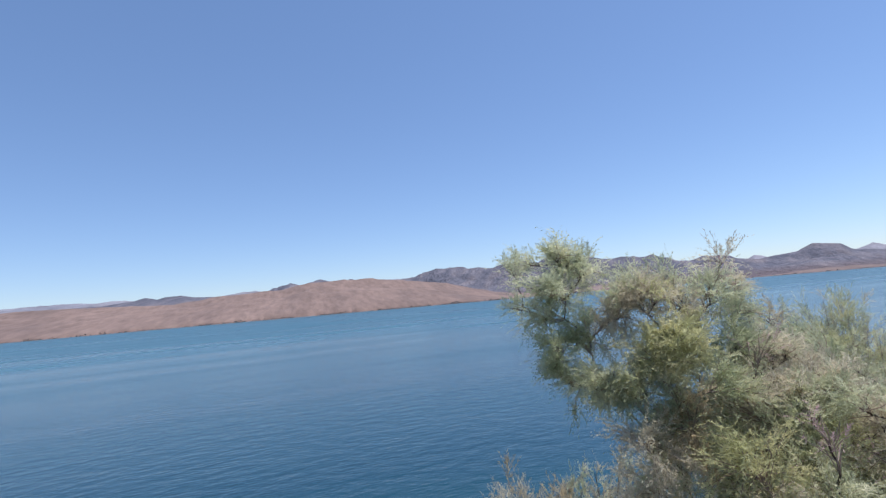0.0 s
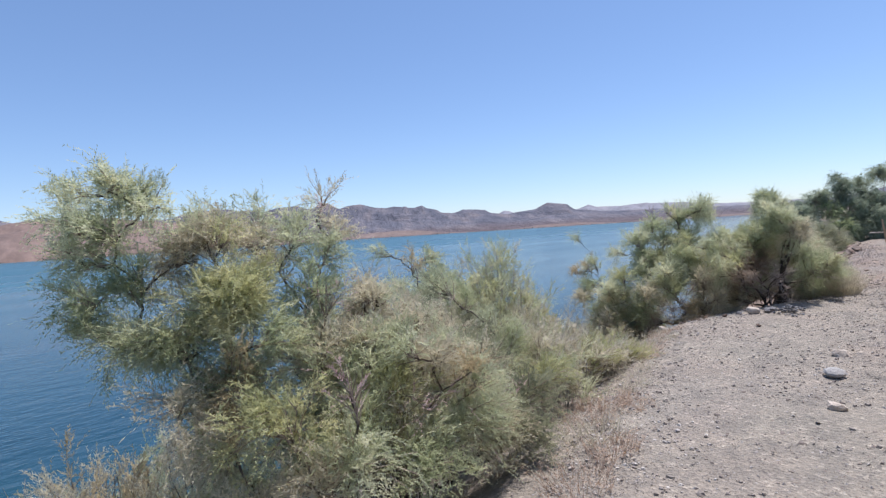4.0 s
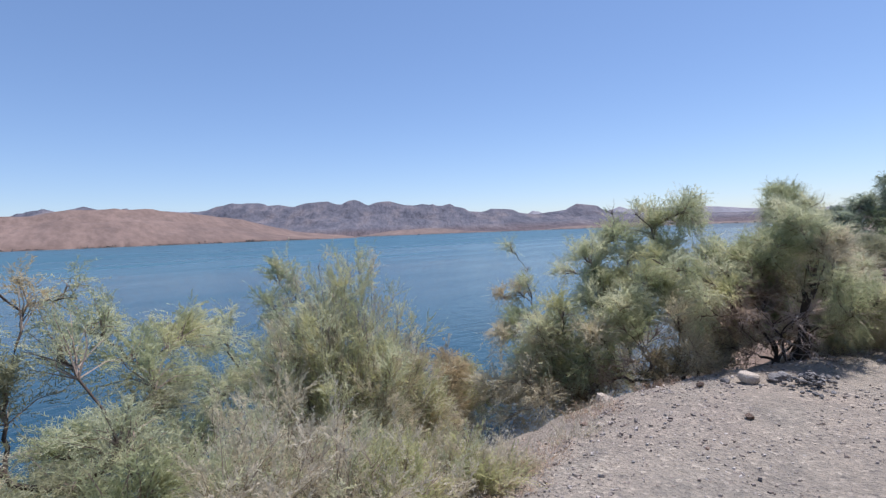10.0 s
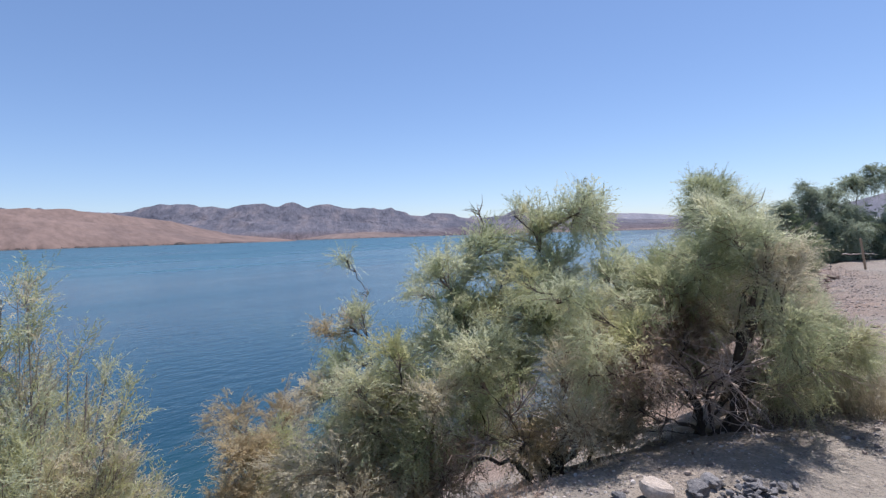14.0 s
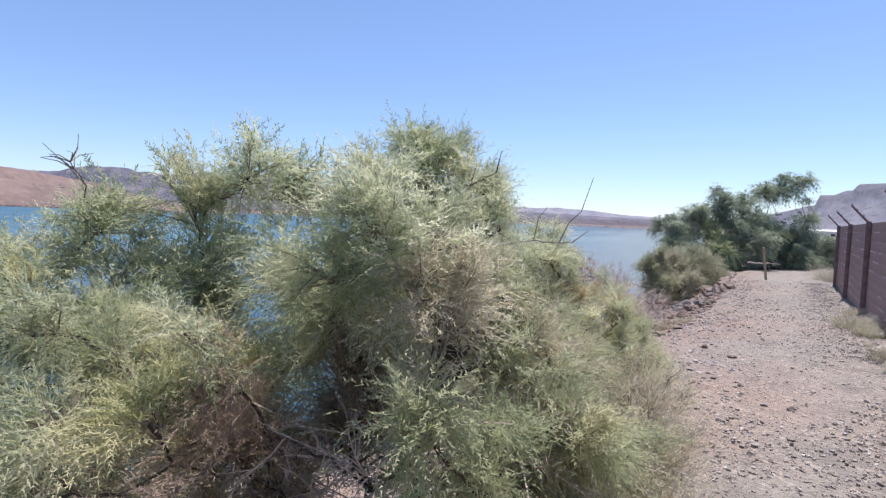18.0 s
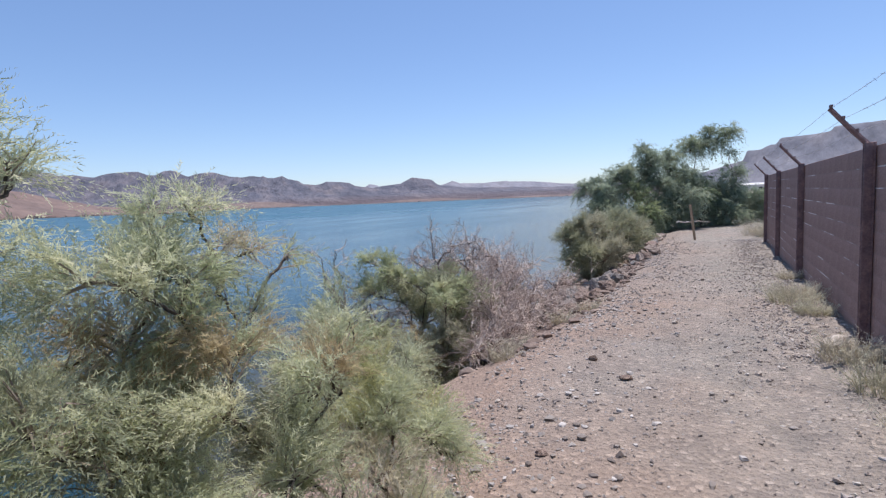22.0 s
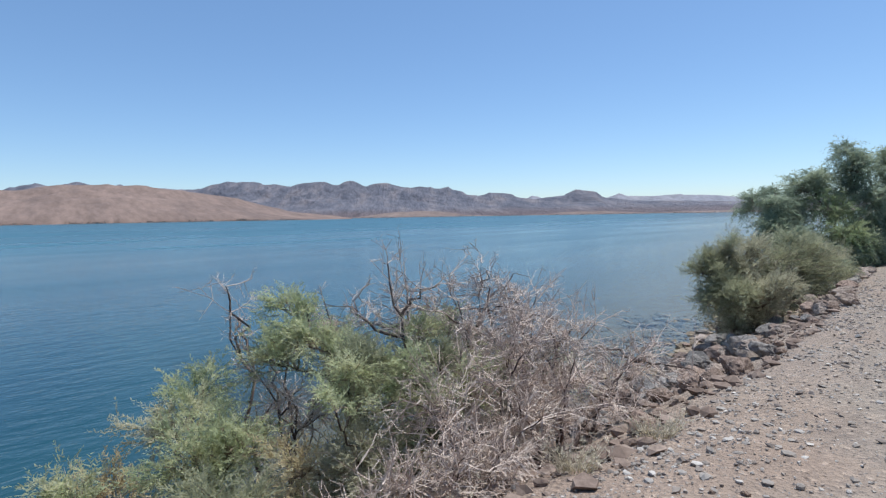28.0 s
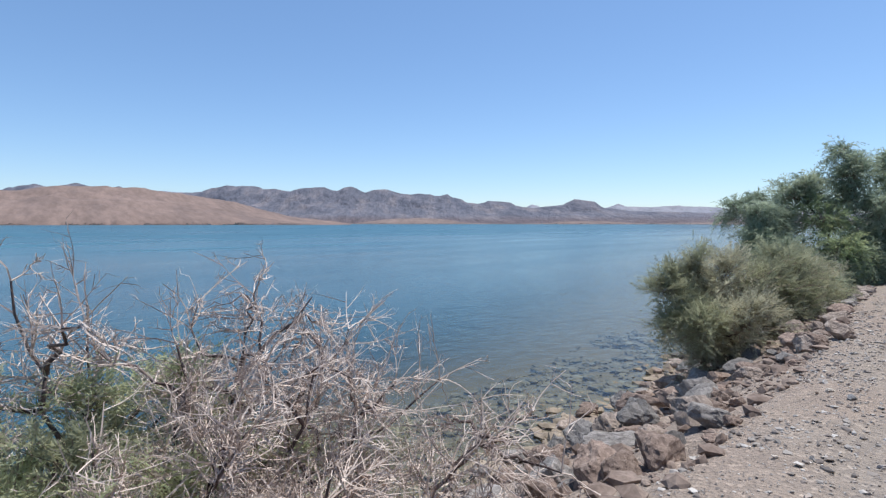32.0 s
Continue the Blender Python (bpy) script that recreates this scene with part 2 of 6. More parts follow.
def water_material():
    """Rippled lake water: clear over the shallows by the bank, dark teal where it is deep."""
    m, nodes, links, bsdf = shader("lake_water")
    tc = nodes.new("ShaderNodeTexCoord")
    bumps = None
    # the ripples die down towards the middle of the lake
    sep = nodes.new("ShaderNodeSeparateXYZ")
    links.new(tc.outputs["Object"], sep.inputs[0])
    calm = nodes.new("ShaderNodeMapRange")
    calm.inputs[1].default_value, calm.inputs[2].default_value, calm.inputs[3].default_value, calm.inputs[4].default_value = 12.0, 160.0, 0.90, 0.12
    links.new(sep.outputs["Y"], calm.inputs[0])
    for scale, dist, stretch in ((1.1, 0.055, (1.0, 1.6, 1)), (4.2, 0.016, (1.0, 1.7, 1)), (0.12, 0.06, (1.0, 2.2, 1))):
        mp = nodes.new("ShaderNodeMapping")
        mp.inputs["Scale"].default_value = stretch
        mp.inputs["Rotation"].default_value = (0, 0, radians(24))
        n = nodes.new("ShaderNodeTexNoise")
        n.inputs["Scale"].default_value, n.inputs["Detail"].default_value = scale, 3
        links.new(tc.outputs["Object"], mp.inputs[0])
        links.new(mp.outputs[0], n.inputs["Vector"])
        b = nodes.new("ShaderNodeBump")
        b.inputs["Distance"].default_value = dist
        links.new(calm.outputs[0], b.inputs["Strength"])
        links.new(n.outputs[0], b.inputs["Height"])
        if bumps:
            links.new(bumps.outputs[0], b.inputs["Normal"])
        bumps = b
    # broad wind lanes change how rough the surface is
    lane = noise_node(nodes, links, 0.012, 3, 0.5, stretch=(1.0, 5.0, 1))
    lr = nodes.new("ShaderNodeMapRange")
    lr.inputs[1].default_value, lr.inputs[2].default_value, lr.inputs[3].default_value, lr.inputs[4].default_value = 0.35, 0.65, 0.10, 0.20
    links.new(lane.outputs[0], lr.inputs[0])
    broad = nodes.new("ShaderNodeMapRange")
    broad.inputs[1].default_value, broad.inputs[2].default_value, broad.inputs[3].default_value, broad.inputs[4].default_value = 15.0, 180.0, 0.0, 0.16
    links.new(sep.outputs["Y"], broad.inputs[0])
    rsum = nodes.new("ShaderNodeMath")
    links.new(lr.outputs[0], rsum.inputs[0])
    links.new(broad.outputs[0], rsum.inputs[1])
    # Paler colour farther out stands in for sky the distant water would mirror.
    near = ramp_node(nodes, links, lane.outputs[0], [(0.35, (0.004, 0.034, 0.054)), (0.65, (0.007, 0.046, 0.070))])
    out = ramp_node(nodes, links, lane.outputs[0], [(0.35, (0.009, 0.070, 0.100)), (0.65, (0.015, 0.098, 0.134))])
    far_sheen = nodes.new("ShaderNodeMapRange")
    far_sheen.inputs[1].default_value, far_sheen.inputs[2].default_value = 8.0, 110.0
    links.new(sep.outputs["Y"], far_sheen.inputs[0])
    tint = mix_node(nodes, links, far_sheen.outputs[0], near.outputs[0], out.outputs[0])
    deep = nodes.new("ShaderNodeAttribute")
    deep.attribute_name = "depth"
    dr = nodes.new("ShaderNodeMapRange")
    dr.inputs[1].default_value, dr.inputs[2].default_value = 0.5, 4.5
    links.new(deep.outputs["Fac"], dr.inputs[0])
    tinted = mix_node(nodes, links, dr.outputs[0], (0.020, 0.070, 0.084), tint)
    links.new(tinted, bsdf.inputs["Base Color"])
    links.new(rsum.outputs[0], bsdf.inputs["Roughness"])
    bsdf.inputs["IOR"].default_value = 1.33
    links.new(bumps.outputs[0], bsdf.inputs["Normal"])
    # shallows: a clear surface with a fresnel gloss
    clear = nodes.new("ShaderNodeBsdfTransparent")
    clear.inputs[0].default_value = (0.74, 0.80, 0.74, 1)
    gloss = nodes.new("ShaderNodeBsdfGlossy")
    gloss.inputs["Roughness"].default_value = 0.08
    links.new(bumps.outputs[0], gloss.inputs["Normal"])
    fr = nodes.new("ShaderNodeFresnel")
    fr.inputs["IOR"].default_value = 1.33
    links.new(bumps.outputs[0], fr.inputs["Normal"])
    shallow = nodes.new("ShaderNodeMixShader")
    links.new(fr.outputs[0], shallow.inputs[0])
    links.new(clear.outputs[0], shallow.inputs[1])
    links.new(gloss.outputs[0], shallow.inputs[2])
    depth = nodes.new("ShaderNodeAttribute")
    depth.attribute_name = "depth"
    mr = nodes.new("ShaderNodeMapRange")
    mr.interpolation_type = "SMOOTHSTEP"
    mr.inputs[1].default_value, mr.inputs[2].default_value = 0.02, 2.2
    links.new(depth.outputs["Fac"], mr.inputs[0])
    mx = nodes.new("ShaderNodeMixShader")
    links.new(mr.outputs[0], mx.inputs[0])
    links.new(shallow.outputs[0], mx.inputs[1])
    links.new(bsdf.outputs[0], mx.inputs[2])
    links.new(mx.outputs[0], nodes["Material Output"].inputs[0])
    return m


def mortar_material():
    """Brown mortar with pale lime streaks along some of the courses."""
    m, nodes, links, bsdf = shader("streaked_mortar")
    n = noise_node(nodes, links, 1.0, 3, 0.5, stretch=(0.8, 1, 5.0))
    r = ramp_node(nodes, links, n.outputs[0], [(0.0, (0.25, 0.165, 0.143)), (0.53, (0.29, 0.20, 0.172)), (0.60, (0.72, 0.66, 0.61)), (1.0, (0.78, 0.73, 0.69))])
    links.new(r.outputs[0], bsdf.inputs["Base Color"])
    bsdf.inputs["Roughness"].default_value = 0.95
    return m


M_GROUND = ground_material()
M_WATER = water_material()
M_ORANGE = rough_material("tan_desert_hill", (0.165, 0.122, 0.106), (0.212, 0.152, 0.127), (0.250, 0.180, 0.150), 0.012, 0.07, 0.95, 0.5, 3.0, spine=10)
# Dark, distant and mesa rock have haze mixed into their colour as blue-grey.
M_DARK = rough_material("hazed_volcanic_rock", (0.095, 0.102, 0.132), (0.150, 0.150, 0.180), (0.235, 0.208, 0.215), 0.016, 0.07, 0.95, 1.0, 14.0, spine=40, foot=((0.140, 0.110, 0.114), 30.0))
M_SHORE = rough_material("shore_flats", (0.160, 0.122, 0.110), (0.197, 0.150, 0.131), (0.227, 0.174, 0.153), 0.012, 0.07, 0.95, 0.4, 2.0, spine=45)
M_PALE = rough_material("hazed_distant_rock", (0.20, 0.205, 0.24), (0.235, 0.235, 0.265), (0.27, 0.26, 0.28), 0.006, 0.03, 0.95, 0.5, 8.0, spine=60)
M_MESA = rough_material("hazed_mesa_rock", (0.115, 0.120, 0.145), (0.165, 0.168, 0.195), (0.22, 0.21, 0.225), 0.008, 0.04, 0.95, 0.8, 6.0, spine=98)
M_BARK = rough_material("rough_bark", (0.055, 0.042, 0.035), (0.10, 0.078, 0.062), (0.17, 0.135, 0.11), 6.0, 60.0, 0.95, 0.7, 0.01, stretch=(1, 1, 0.3))
M_TWIG = rough_material("brown_twig", (0.20, 0.155, 0.12), (0.30, 0.24, 0.19), (0.42, 0.35, 0.29), 8.0, 60.0, 0.9, 0)
M_DEADWOOD = rough_material("bleached_dead_twig", (0.399, 0.314, 0.268), (0.593, 0.490, 0.422), (0.798, 0.695, 0.616), 5.0, 50.0, 0.9, 0)
M_DEADBARK = rough_material("dead_bark", (0.07, 0.052, 0.048), (0.14, 0.105, 0.095), (0.30, 0.24, 0.21), 7.0, 60.0, 0.95, 0.6, 0.008)
M_GREYBARK = rough_material("grey_weathered_branch", (0.19, 0.16, 0.145), (0.30, 0.26, 0.235), (0.43, 0.38, 0.345), 7.0, 60.0, 0.9, 0.5, 0.004)
# Tamarisk leaf colours are lightened to offset the leaves' shade on each other.
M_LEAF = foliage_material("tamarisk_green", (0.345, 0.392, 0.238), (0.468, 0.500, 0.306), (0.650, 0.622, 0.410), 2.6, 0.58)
M_LEAF2 = foliage_material("tamarisk_grey_green", (0.425, 0.458, 0.310), (0.565, 0.588, 0.392), (0.715, 0.695, 0.490), 2.6, 0.58)
M_YELLOW = foliage_material("tamarisk_yellow_green", (0.433, 0.450, 0.240), (0.559, 0.556, 0.306), (0.696, 0.654, 0.392), 2.6)
M_DRYLEAF = foliage_material("dried_tamarisk", (0.400, 0.329, 0.201), (0.527, 0.435, 0.276), (0.632, 0.551, 0.361), 2.6)
M_RUST = foliage_material("rust_brown_foliage", (0.361, 0.281, 0.220), (0.456, 0.359, 0.286), (0.532, 0.446, 0.363), 2.6)
M_PINK = foliage_material("pink_tamarisk_flower", (0.52, 0.36, 0.36), (0.60, 0.44, 0.43), (0.68, 0.54, 0.52), 2.6)
M_GREYBROWN = foliage_material("grey_brown_brush", (0.465, 0.419, 0.307), (0.603, 0.550, 0.406), (0.755, 0.688, 0.514), 2.6)
M_TREE = foliage_material("dark_tree_leaf", (0.235, 0.285, 0.22), (0.335, 0.39, 0.29), (0.46, 0.50, 0.37), 0.9)
M_TREE2 = foliage_material("bright_shrub_leaf", (0.23, 0.29, 0.165), (0.32, 0.38, 0.21), (0.45, 0.48, 0.28), 0.9)
M_TREE3 = foliage_material("pale_tree_leaf", (0.26, 0.31, 0.22), (0.36, 0.41, 0.29), (0.48, 0.51, 0.37), 0.9)
M_OLIVE = foliage_material("olive_brush", (0.261, 0.274, 0.184), (0.370, 0.379, 0.249), (0.501, 0.489, 0.327), 1.2)
M_GREYOLIVE = foliage_material("grey_olive_brush", (0.345, 0.335, 0.245), (0.465, 0.448, 0.325), (0.600, 0.565, 0.415), 1.8)
M_STRAW = foliage_material("dry_straw", (0.55, 0.50, 0.39), (0.66, 0.61, 0.49), (0.76, 0.71, 0.60))
M_STRAWPINK = foliage_material("reddish_dry_grass", (0.50, 0.37, 0.28), (0.60, 0.46, 0.36), (0.70, 0.57, 0.46))
M_STONE = rough_material("pinkish_brown_stone", (0.135, 0.096, 0.078), (0.235, 0.172, 0.138), (0.37, 0.285, 0.23), 4.0, 30.0, 0.9, 0.5, 0.02, vary=0.35)
M_STONE_GREY = rough_material("blue_grey_stone", (0.135, 0.135, 0.138), (0.205, 0.20, 0.20), (0.30, 0.29, 0.28), 6.0, 40.0, 0.85, 0.4, 0.01, vary=0.3)
M_STONE_TAN = rough_material("tan_stone", (0.20, 0.155, 0.125), (0.32, 0.255, 0.21), (0.46, 0.385, 0.33), 4.0, 30.0, 0.9, 0.5, 0.02, vary=0.25)
M_BOULDER_GREY = rough_material("warm_grey_stone", (0.145, 0.13, 0.118), (0.23, 0.208, 0.19), (0.35, 0.32, 0.295), 4.0, 30.0, 0.9, 0.5, 0.02, vary=0.3)
M_STONE_LIGHT = rough_material("light_grey_stone", (0.30, 0.295, 0.285), (0.38, 0.37, 0.355), (0.47, 0.455, 0.435), 6.0, 40.0, 0.85, 0.3, 0.006)
M_STONE_PALE = rough_material("pale_cream_stone", (0.40, 0.34, 0.28), (0.52, 0.45, 0.38), (0.62, 0.56, 0.49), 6.0, 40.0, 0.85, 0.4, 0.01, vary=0.15)
M_WET = rough_material("algae_brown_stone", (0.15, 0.12, 0.085), (0.28, 0.22, 0.16), (0.40, 0.33, 0.25), 3.0, 20.0, 0.8, 0.4, 0.02)
M_BLOCK = rough_material("brown_concrete_block", (0.27, 0.172, 0.150), (0.34, 0.220, 0.190), (0.41, 0.275, 0.238), 1.2, 60.0, 0.9, 0.4, 0.004, vary=0.04)
M_MORTAR = mortar_material()
M_STEEL = rough_material("rusty_dark_steel", (0.173, 0.115, 0.115), (0.245, 0.161, 0.159), (0.345, 0.222, 0.201), 9.0, 60.0, 0.65, 0.3, 0.003, metal=0.3)
M_WIRE = rough_material("galvanised_wire", (0.28, 0.28, 0.28), (0.40, 0.40, 0.40), (0.5, 0.5, 0.5), 30.0, 90.0, 0.45, 0, metal=0.7)
M_WOOD = rough_material("weathered_tan_wood", (0.32, 0.22, 0.14), (0.45, 0.32, 0.21), (0.56, 0.42, 0.29), 4.0, 40.0, 0.85, 0.4, 0.004, stretch=(1, 1, 0.15))
M_WHITE = rough_material("off_white_paint", (0.60, 0.58, 0.55), (0.72, 0.70, 0.67), (0.8, 0.78, 0.76), 0.6, 8.0, 0.7, 0)
M_WINDOW = rough_material("dark_window_glass", (0.02, 0.025, 0.03), (0.03, 0.035, 0.04), (0.05, 0.055, 0.06), 1.0, 8.0, 0.1, 0)


# ---- ground, water and far land ----
def edge_y(x):
    """Where the path breaks off towards the lake."""
    return np.interp(x, [-20, 3, 5.5, 7, 9, 12, 13.3, 15, 17, 18.4, 19.3, 21, 24, 30, 37, 45, 70], [1.5, 1.6, 1.8, 2.35, 2.65, 2.85, 2.4, 1.6, 1.3, 1.65, 1.85, 2.0, 1.7, 1.75, 2.1, 2.4, 3.5])


def water_y(x):
    return np.interp(x, [-4500, -60, 0, 12, 22, 27, 32, 38, 45, 60, 4500], [8, 8, 8.0, 8.0, 6.9, 6.2, 6.4, 6.6, 7.5, 9.5, 420])


def ground_z(x, y):
    x, y = np.asarray(x, float), np.asarray(y, float)
    e, w = edge_y(x), water_y(x)
    top = np.interp(x, [-20, 4, 8, 18, 24, 30, 37, 60], [3.05, 3.1, 3.16, 3.28, 3.2, 3.08, 3.02, 2.9])
    top = top + 0.05 * np.clip(-y, -1, 1.4) + 0.10 * (fbm(x * 0.5, y * 0.8, 3, 11) - 0.5)
    s = (y - e) / np.maximum(w - e, 0.5)
    slope = np.where(s < 0, 0.0, np.where(s < 1, s, 1 + (s - 1) * np.interp(x, [15, 23, 26], [1.1, 0.5, 0.19])))
    bank = -slope * top
    bank = np.maximum(bank, -top - 7.0)
    rough = np.clip(s * 3 + 0.2, 0.12, 1.0) * (fbm(x * 1.7, y * 1.7, 4, 5) - 0.5) * 0.32
    small = (fbm(x * 7, y * 7, 3, 23) - 0.5) * 0.05
    soft = -0.10 * np.exp(-(((y - e) / 0.35) ** 2))
    far = np.clip((np.hypot(x - 15, y) - 60) / 200, 0, 1)
    return (top + bank + soft + rough * (1 - far) + small * (1 - far) + far * (fbm(x * 0.01, y * 0.01, 3, 3) - 0.4) * np.where(s < 0, 6, 0))


def ease(a, b, n, power=2.2):
    return a + (b - a) * np.linspace(0, 1, n) ** power


xs = np.concatenate([ease(-8, -4500, 34)[::-1], np.arange(-7.9, 4, 0.16), np.arange(4, 36, 0.1), np.arange(36, 60, 0.2), ease(60.2, 4500, 40)])
ys = np.concatenate([ease(-2.2, -4500, 44)[::-1], np.arange(-2.1, 3.4, 0.095), np.arange(3.4, 9.5, 0.14), np.arange(9.6, 24, 0.8), ease(25, 4500, 26)])
gx, gy = np.meshgrid(xs, ys, indexing="ij")
gz = ground_z(gx, gy)


def grid_faces(nx, ny):
    i, j = np.meshgrid(np.arange(nx - 1), np.arange(ny - 1), indexing="ij")
    a = (i * ny + j).ravel()
    return np.stack([a, a + ny, a + ny + 1, a + 1], 1)


ground = part_np("ground", np.stack([gx, gy, gz], -1).reshape(-1, 3), grid_faces(len(xs), len(ys)), M_GROUND, smooth=True)
soil = np.clip((gy - edge_y(gx) + np.interp(gx, [16, 19], [0.9, 1.7])) / np.interp(gx, [16, 19], [1.0, 1.7]) + 1.2 * (fbm(gx * 0.8, gy * 0.8, 3, 91) - 0.5), 0, 0.85)
soil = soil * np.interp(gx, [12, 15.5, 17, 21, 26], [0.15, 0.2, 1.0, 1.0, 0.55])
attr = ground.data.attributes.new("soil", "FLOAT", "POINT")
attr.data.foreach_set("value", soil.astype(np.float32).ravel())
grey = np.interp(gx, [0, 14, 17, 22, 27], [0.65, 0.6, 0.1, 0.1, 0.25]) + 0.9 * (fbm(gx * 0.7, gy * 1.6, 3, 57) - 0.5)
attr = ground.data.attributes.new("grey", "FLOAT", "POINT")
attr.data.foreach_set("value", np.clip(grey, 0, 1).astype(np.float32).ravel())
tagged(ground, "pale gravelly dirt bank and footpath above the lake", "ground", kind="structure")

wx = np.concatenate([ease(-20, -4500, 24)[::-1], np.arange(-19, 80, 0.5), ease(81, 4500, 24)])
wy = np.concatenate([np.arange(2.0, 24, 0.4), ease(25, 4600, 40)])
vx, vy = np.meshgrid(wx, wy, indexing="ij")
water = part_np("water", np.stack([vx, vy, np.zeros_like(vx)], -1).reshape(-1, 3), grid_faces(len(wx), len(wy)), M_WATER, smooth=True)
attr = water.data.attributes.new("depth", "FLOAT", "POINT")
attr.data.foreach_set("value", np.clip(-ground_z(vx, vy), 0, 8).astype(np.float32).ravel())
tagged(water, "blue-teal lake water with fine wind ripples", "lake", kind="structure")


def far_range(name, label, material, az, heights, shore, crest, depth, rough_amp, seed, steps=30, az_step=0.17, pw=1.0, cliff=0.0, feature=170.0, jag=0.0):
    """Hills seen over the lake: a ridge whose skyline stands at the given degrees above the horizon, with gullied flanks."""
    a = np.arange(az[0], az[-1], az_step)
    eye = 4.9
    el = np.interp(a, az, heights)
    el = el + jag * (fbm(a * 2.1, a * 0 + seed, 4, seed + 3, True) - 0.55)
    fade = np.clip((a - az[0]) / 1.5, 0, 1) * np.clip((az[-1] - a) / 1.5, 0, 1)
    top = np.tan(np.radians(el)) * crest + eye
    r = np.concatenate([np.linspace(0, 1, steps), 1 + np.linspace(0.08, 1, 8)])
    A, Rr = np.meshgrid(np.radians(a), r, indexing="ij")
    sh = (np.interp(a, az, shore) if np.ndim(shore) else np.full(len(a), float(shore)))[:, None]
    sh = sh * (1 + 0.035 * (fbm(a[:, None] * 0.6, a[:, None] * 0 + seed, 3, seed) - 0.5))
    dist = np.where(Rr <= 1, sh + (crest - sh) * Rr, crest + depth * (Rr - 1))
    X, Y = 12 + dist * np.sin(A), dist * np.cos(A)
    rise = np.where(Rr <= 1, np.clip(Rr, 0, 1) ** pw, np.clip(2 - Rr, 0, 1) ** 1.2)
    if cliff:
        rise = np.where(Rr <= 1, np.where(Rr < 1 - cliff, 0.62 * (Rr / (1 - cliff)) ** 1.6, 0.62 + 0.38 * np.clip((Rr - 1 + cliff) / (cliff * 0.45), 0, 1)), 1.0)
    ridge = fbm(X / feature, Y / feature, 5, seed, True)
    soft_top = np.convolve(np.pad(top, 12, mode="edge"), np.full(25, 0.04), "valid")
    body = soft_top[:, None] * rise + (top - soft_top)[:, None] * np.where(Rr <= 1, rise ** 7, rise)
    mask = np.clip(Rr * 3, 0, 1) * np.where(Rr < 1, np.clip((1 - Rr) * 4, 0.0, 1), 0.5)
    Z = body * (1 - mask * rough_amp * (1 - ridge)) + 2.5 * (vnoise(X / 30, Y / 30, seed + 9) - 0.5) * np.clip(Rr * 6, 0, 1) - 6 * (Rr < 0.004)
    Z = np.minimum(Z, np.tan(np.radians(el[:, None])) * dist + eye)
    ob = part_np(name, np.stack([X, Y, Z], -1).reshape(-1, 3), grid_faces(len(a), len(r)), material, smooth=True)
    return tagged(ob, label, "mountains", kind="structure")


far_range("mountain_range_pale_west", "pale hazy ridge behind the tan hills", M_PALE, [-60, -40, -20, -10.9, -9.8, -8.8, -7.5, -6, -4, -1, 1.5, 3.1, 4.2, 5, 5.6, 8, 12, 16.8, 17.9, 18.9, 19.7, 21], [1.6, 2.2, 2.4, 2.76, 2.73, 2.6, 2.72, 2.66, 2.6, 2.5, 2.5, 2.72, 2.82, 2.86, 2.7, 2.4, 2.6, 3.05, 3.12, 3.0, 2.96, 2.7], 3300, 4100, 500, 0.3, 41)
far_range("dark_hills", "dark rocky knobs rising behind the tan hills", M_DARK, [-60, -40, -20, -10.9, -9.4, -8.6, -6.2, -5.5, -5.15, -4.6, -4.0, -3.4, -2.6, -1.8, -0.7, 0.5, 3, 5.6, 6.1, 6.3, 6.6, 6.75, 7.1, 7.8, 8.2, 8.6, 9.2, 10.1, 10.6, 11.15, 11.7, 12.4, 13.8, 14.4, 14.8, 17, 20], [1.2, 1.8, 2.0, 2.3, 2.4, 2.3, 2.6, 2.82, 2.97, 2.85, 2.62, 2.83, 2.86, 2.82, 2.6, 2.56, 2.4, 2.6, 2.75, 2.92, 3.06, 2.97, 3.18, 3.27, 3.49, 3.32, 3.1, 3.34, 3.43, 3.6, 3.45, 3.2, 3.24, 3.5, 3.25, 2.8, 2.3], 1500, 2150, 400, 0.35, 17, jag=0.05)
far_range("tan_hills", "smooth sunlit tan and orange desert hills on the far shore", M_ORANGE, [-70, -50, -30, -10.9, -7.1, -2.9, 0.25, 1.7, 3.1, 5.3, 7.3, 8.9, 9.6, 10.1, 11.6, 12.2, 12.9, 13.55, 13.9, 15.7, 16.5, 17.1, 19.6, 21.7, 24.4, 26, 28.3, 29.4, 31.75, 34.1, 36], [1.2, 1.6, 2.1, 2.3, 2.1, 2.0, 2.42, 2.54, 2.56, 2.68, 2.72, 3.14, 3.23, 3.26, 3.3, 3.28, 3.32, 3.38, 3.26, 3.33, 3.26, 3.04, 2.81, 2.46, 2.05, 1.55, 0.99, 0.64, 0.35, 0.12, -0.25], 1000, 1480, 500, 0.2, 7, pw=0.85, feature=90.0)
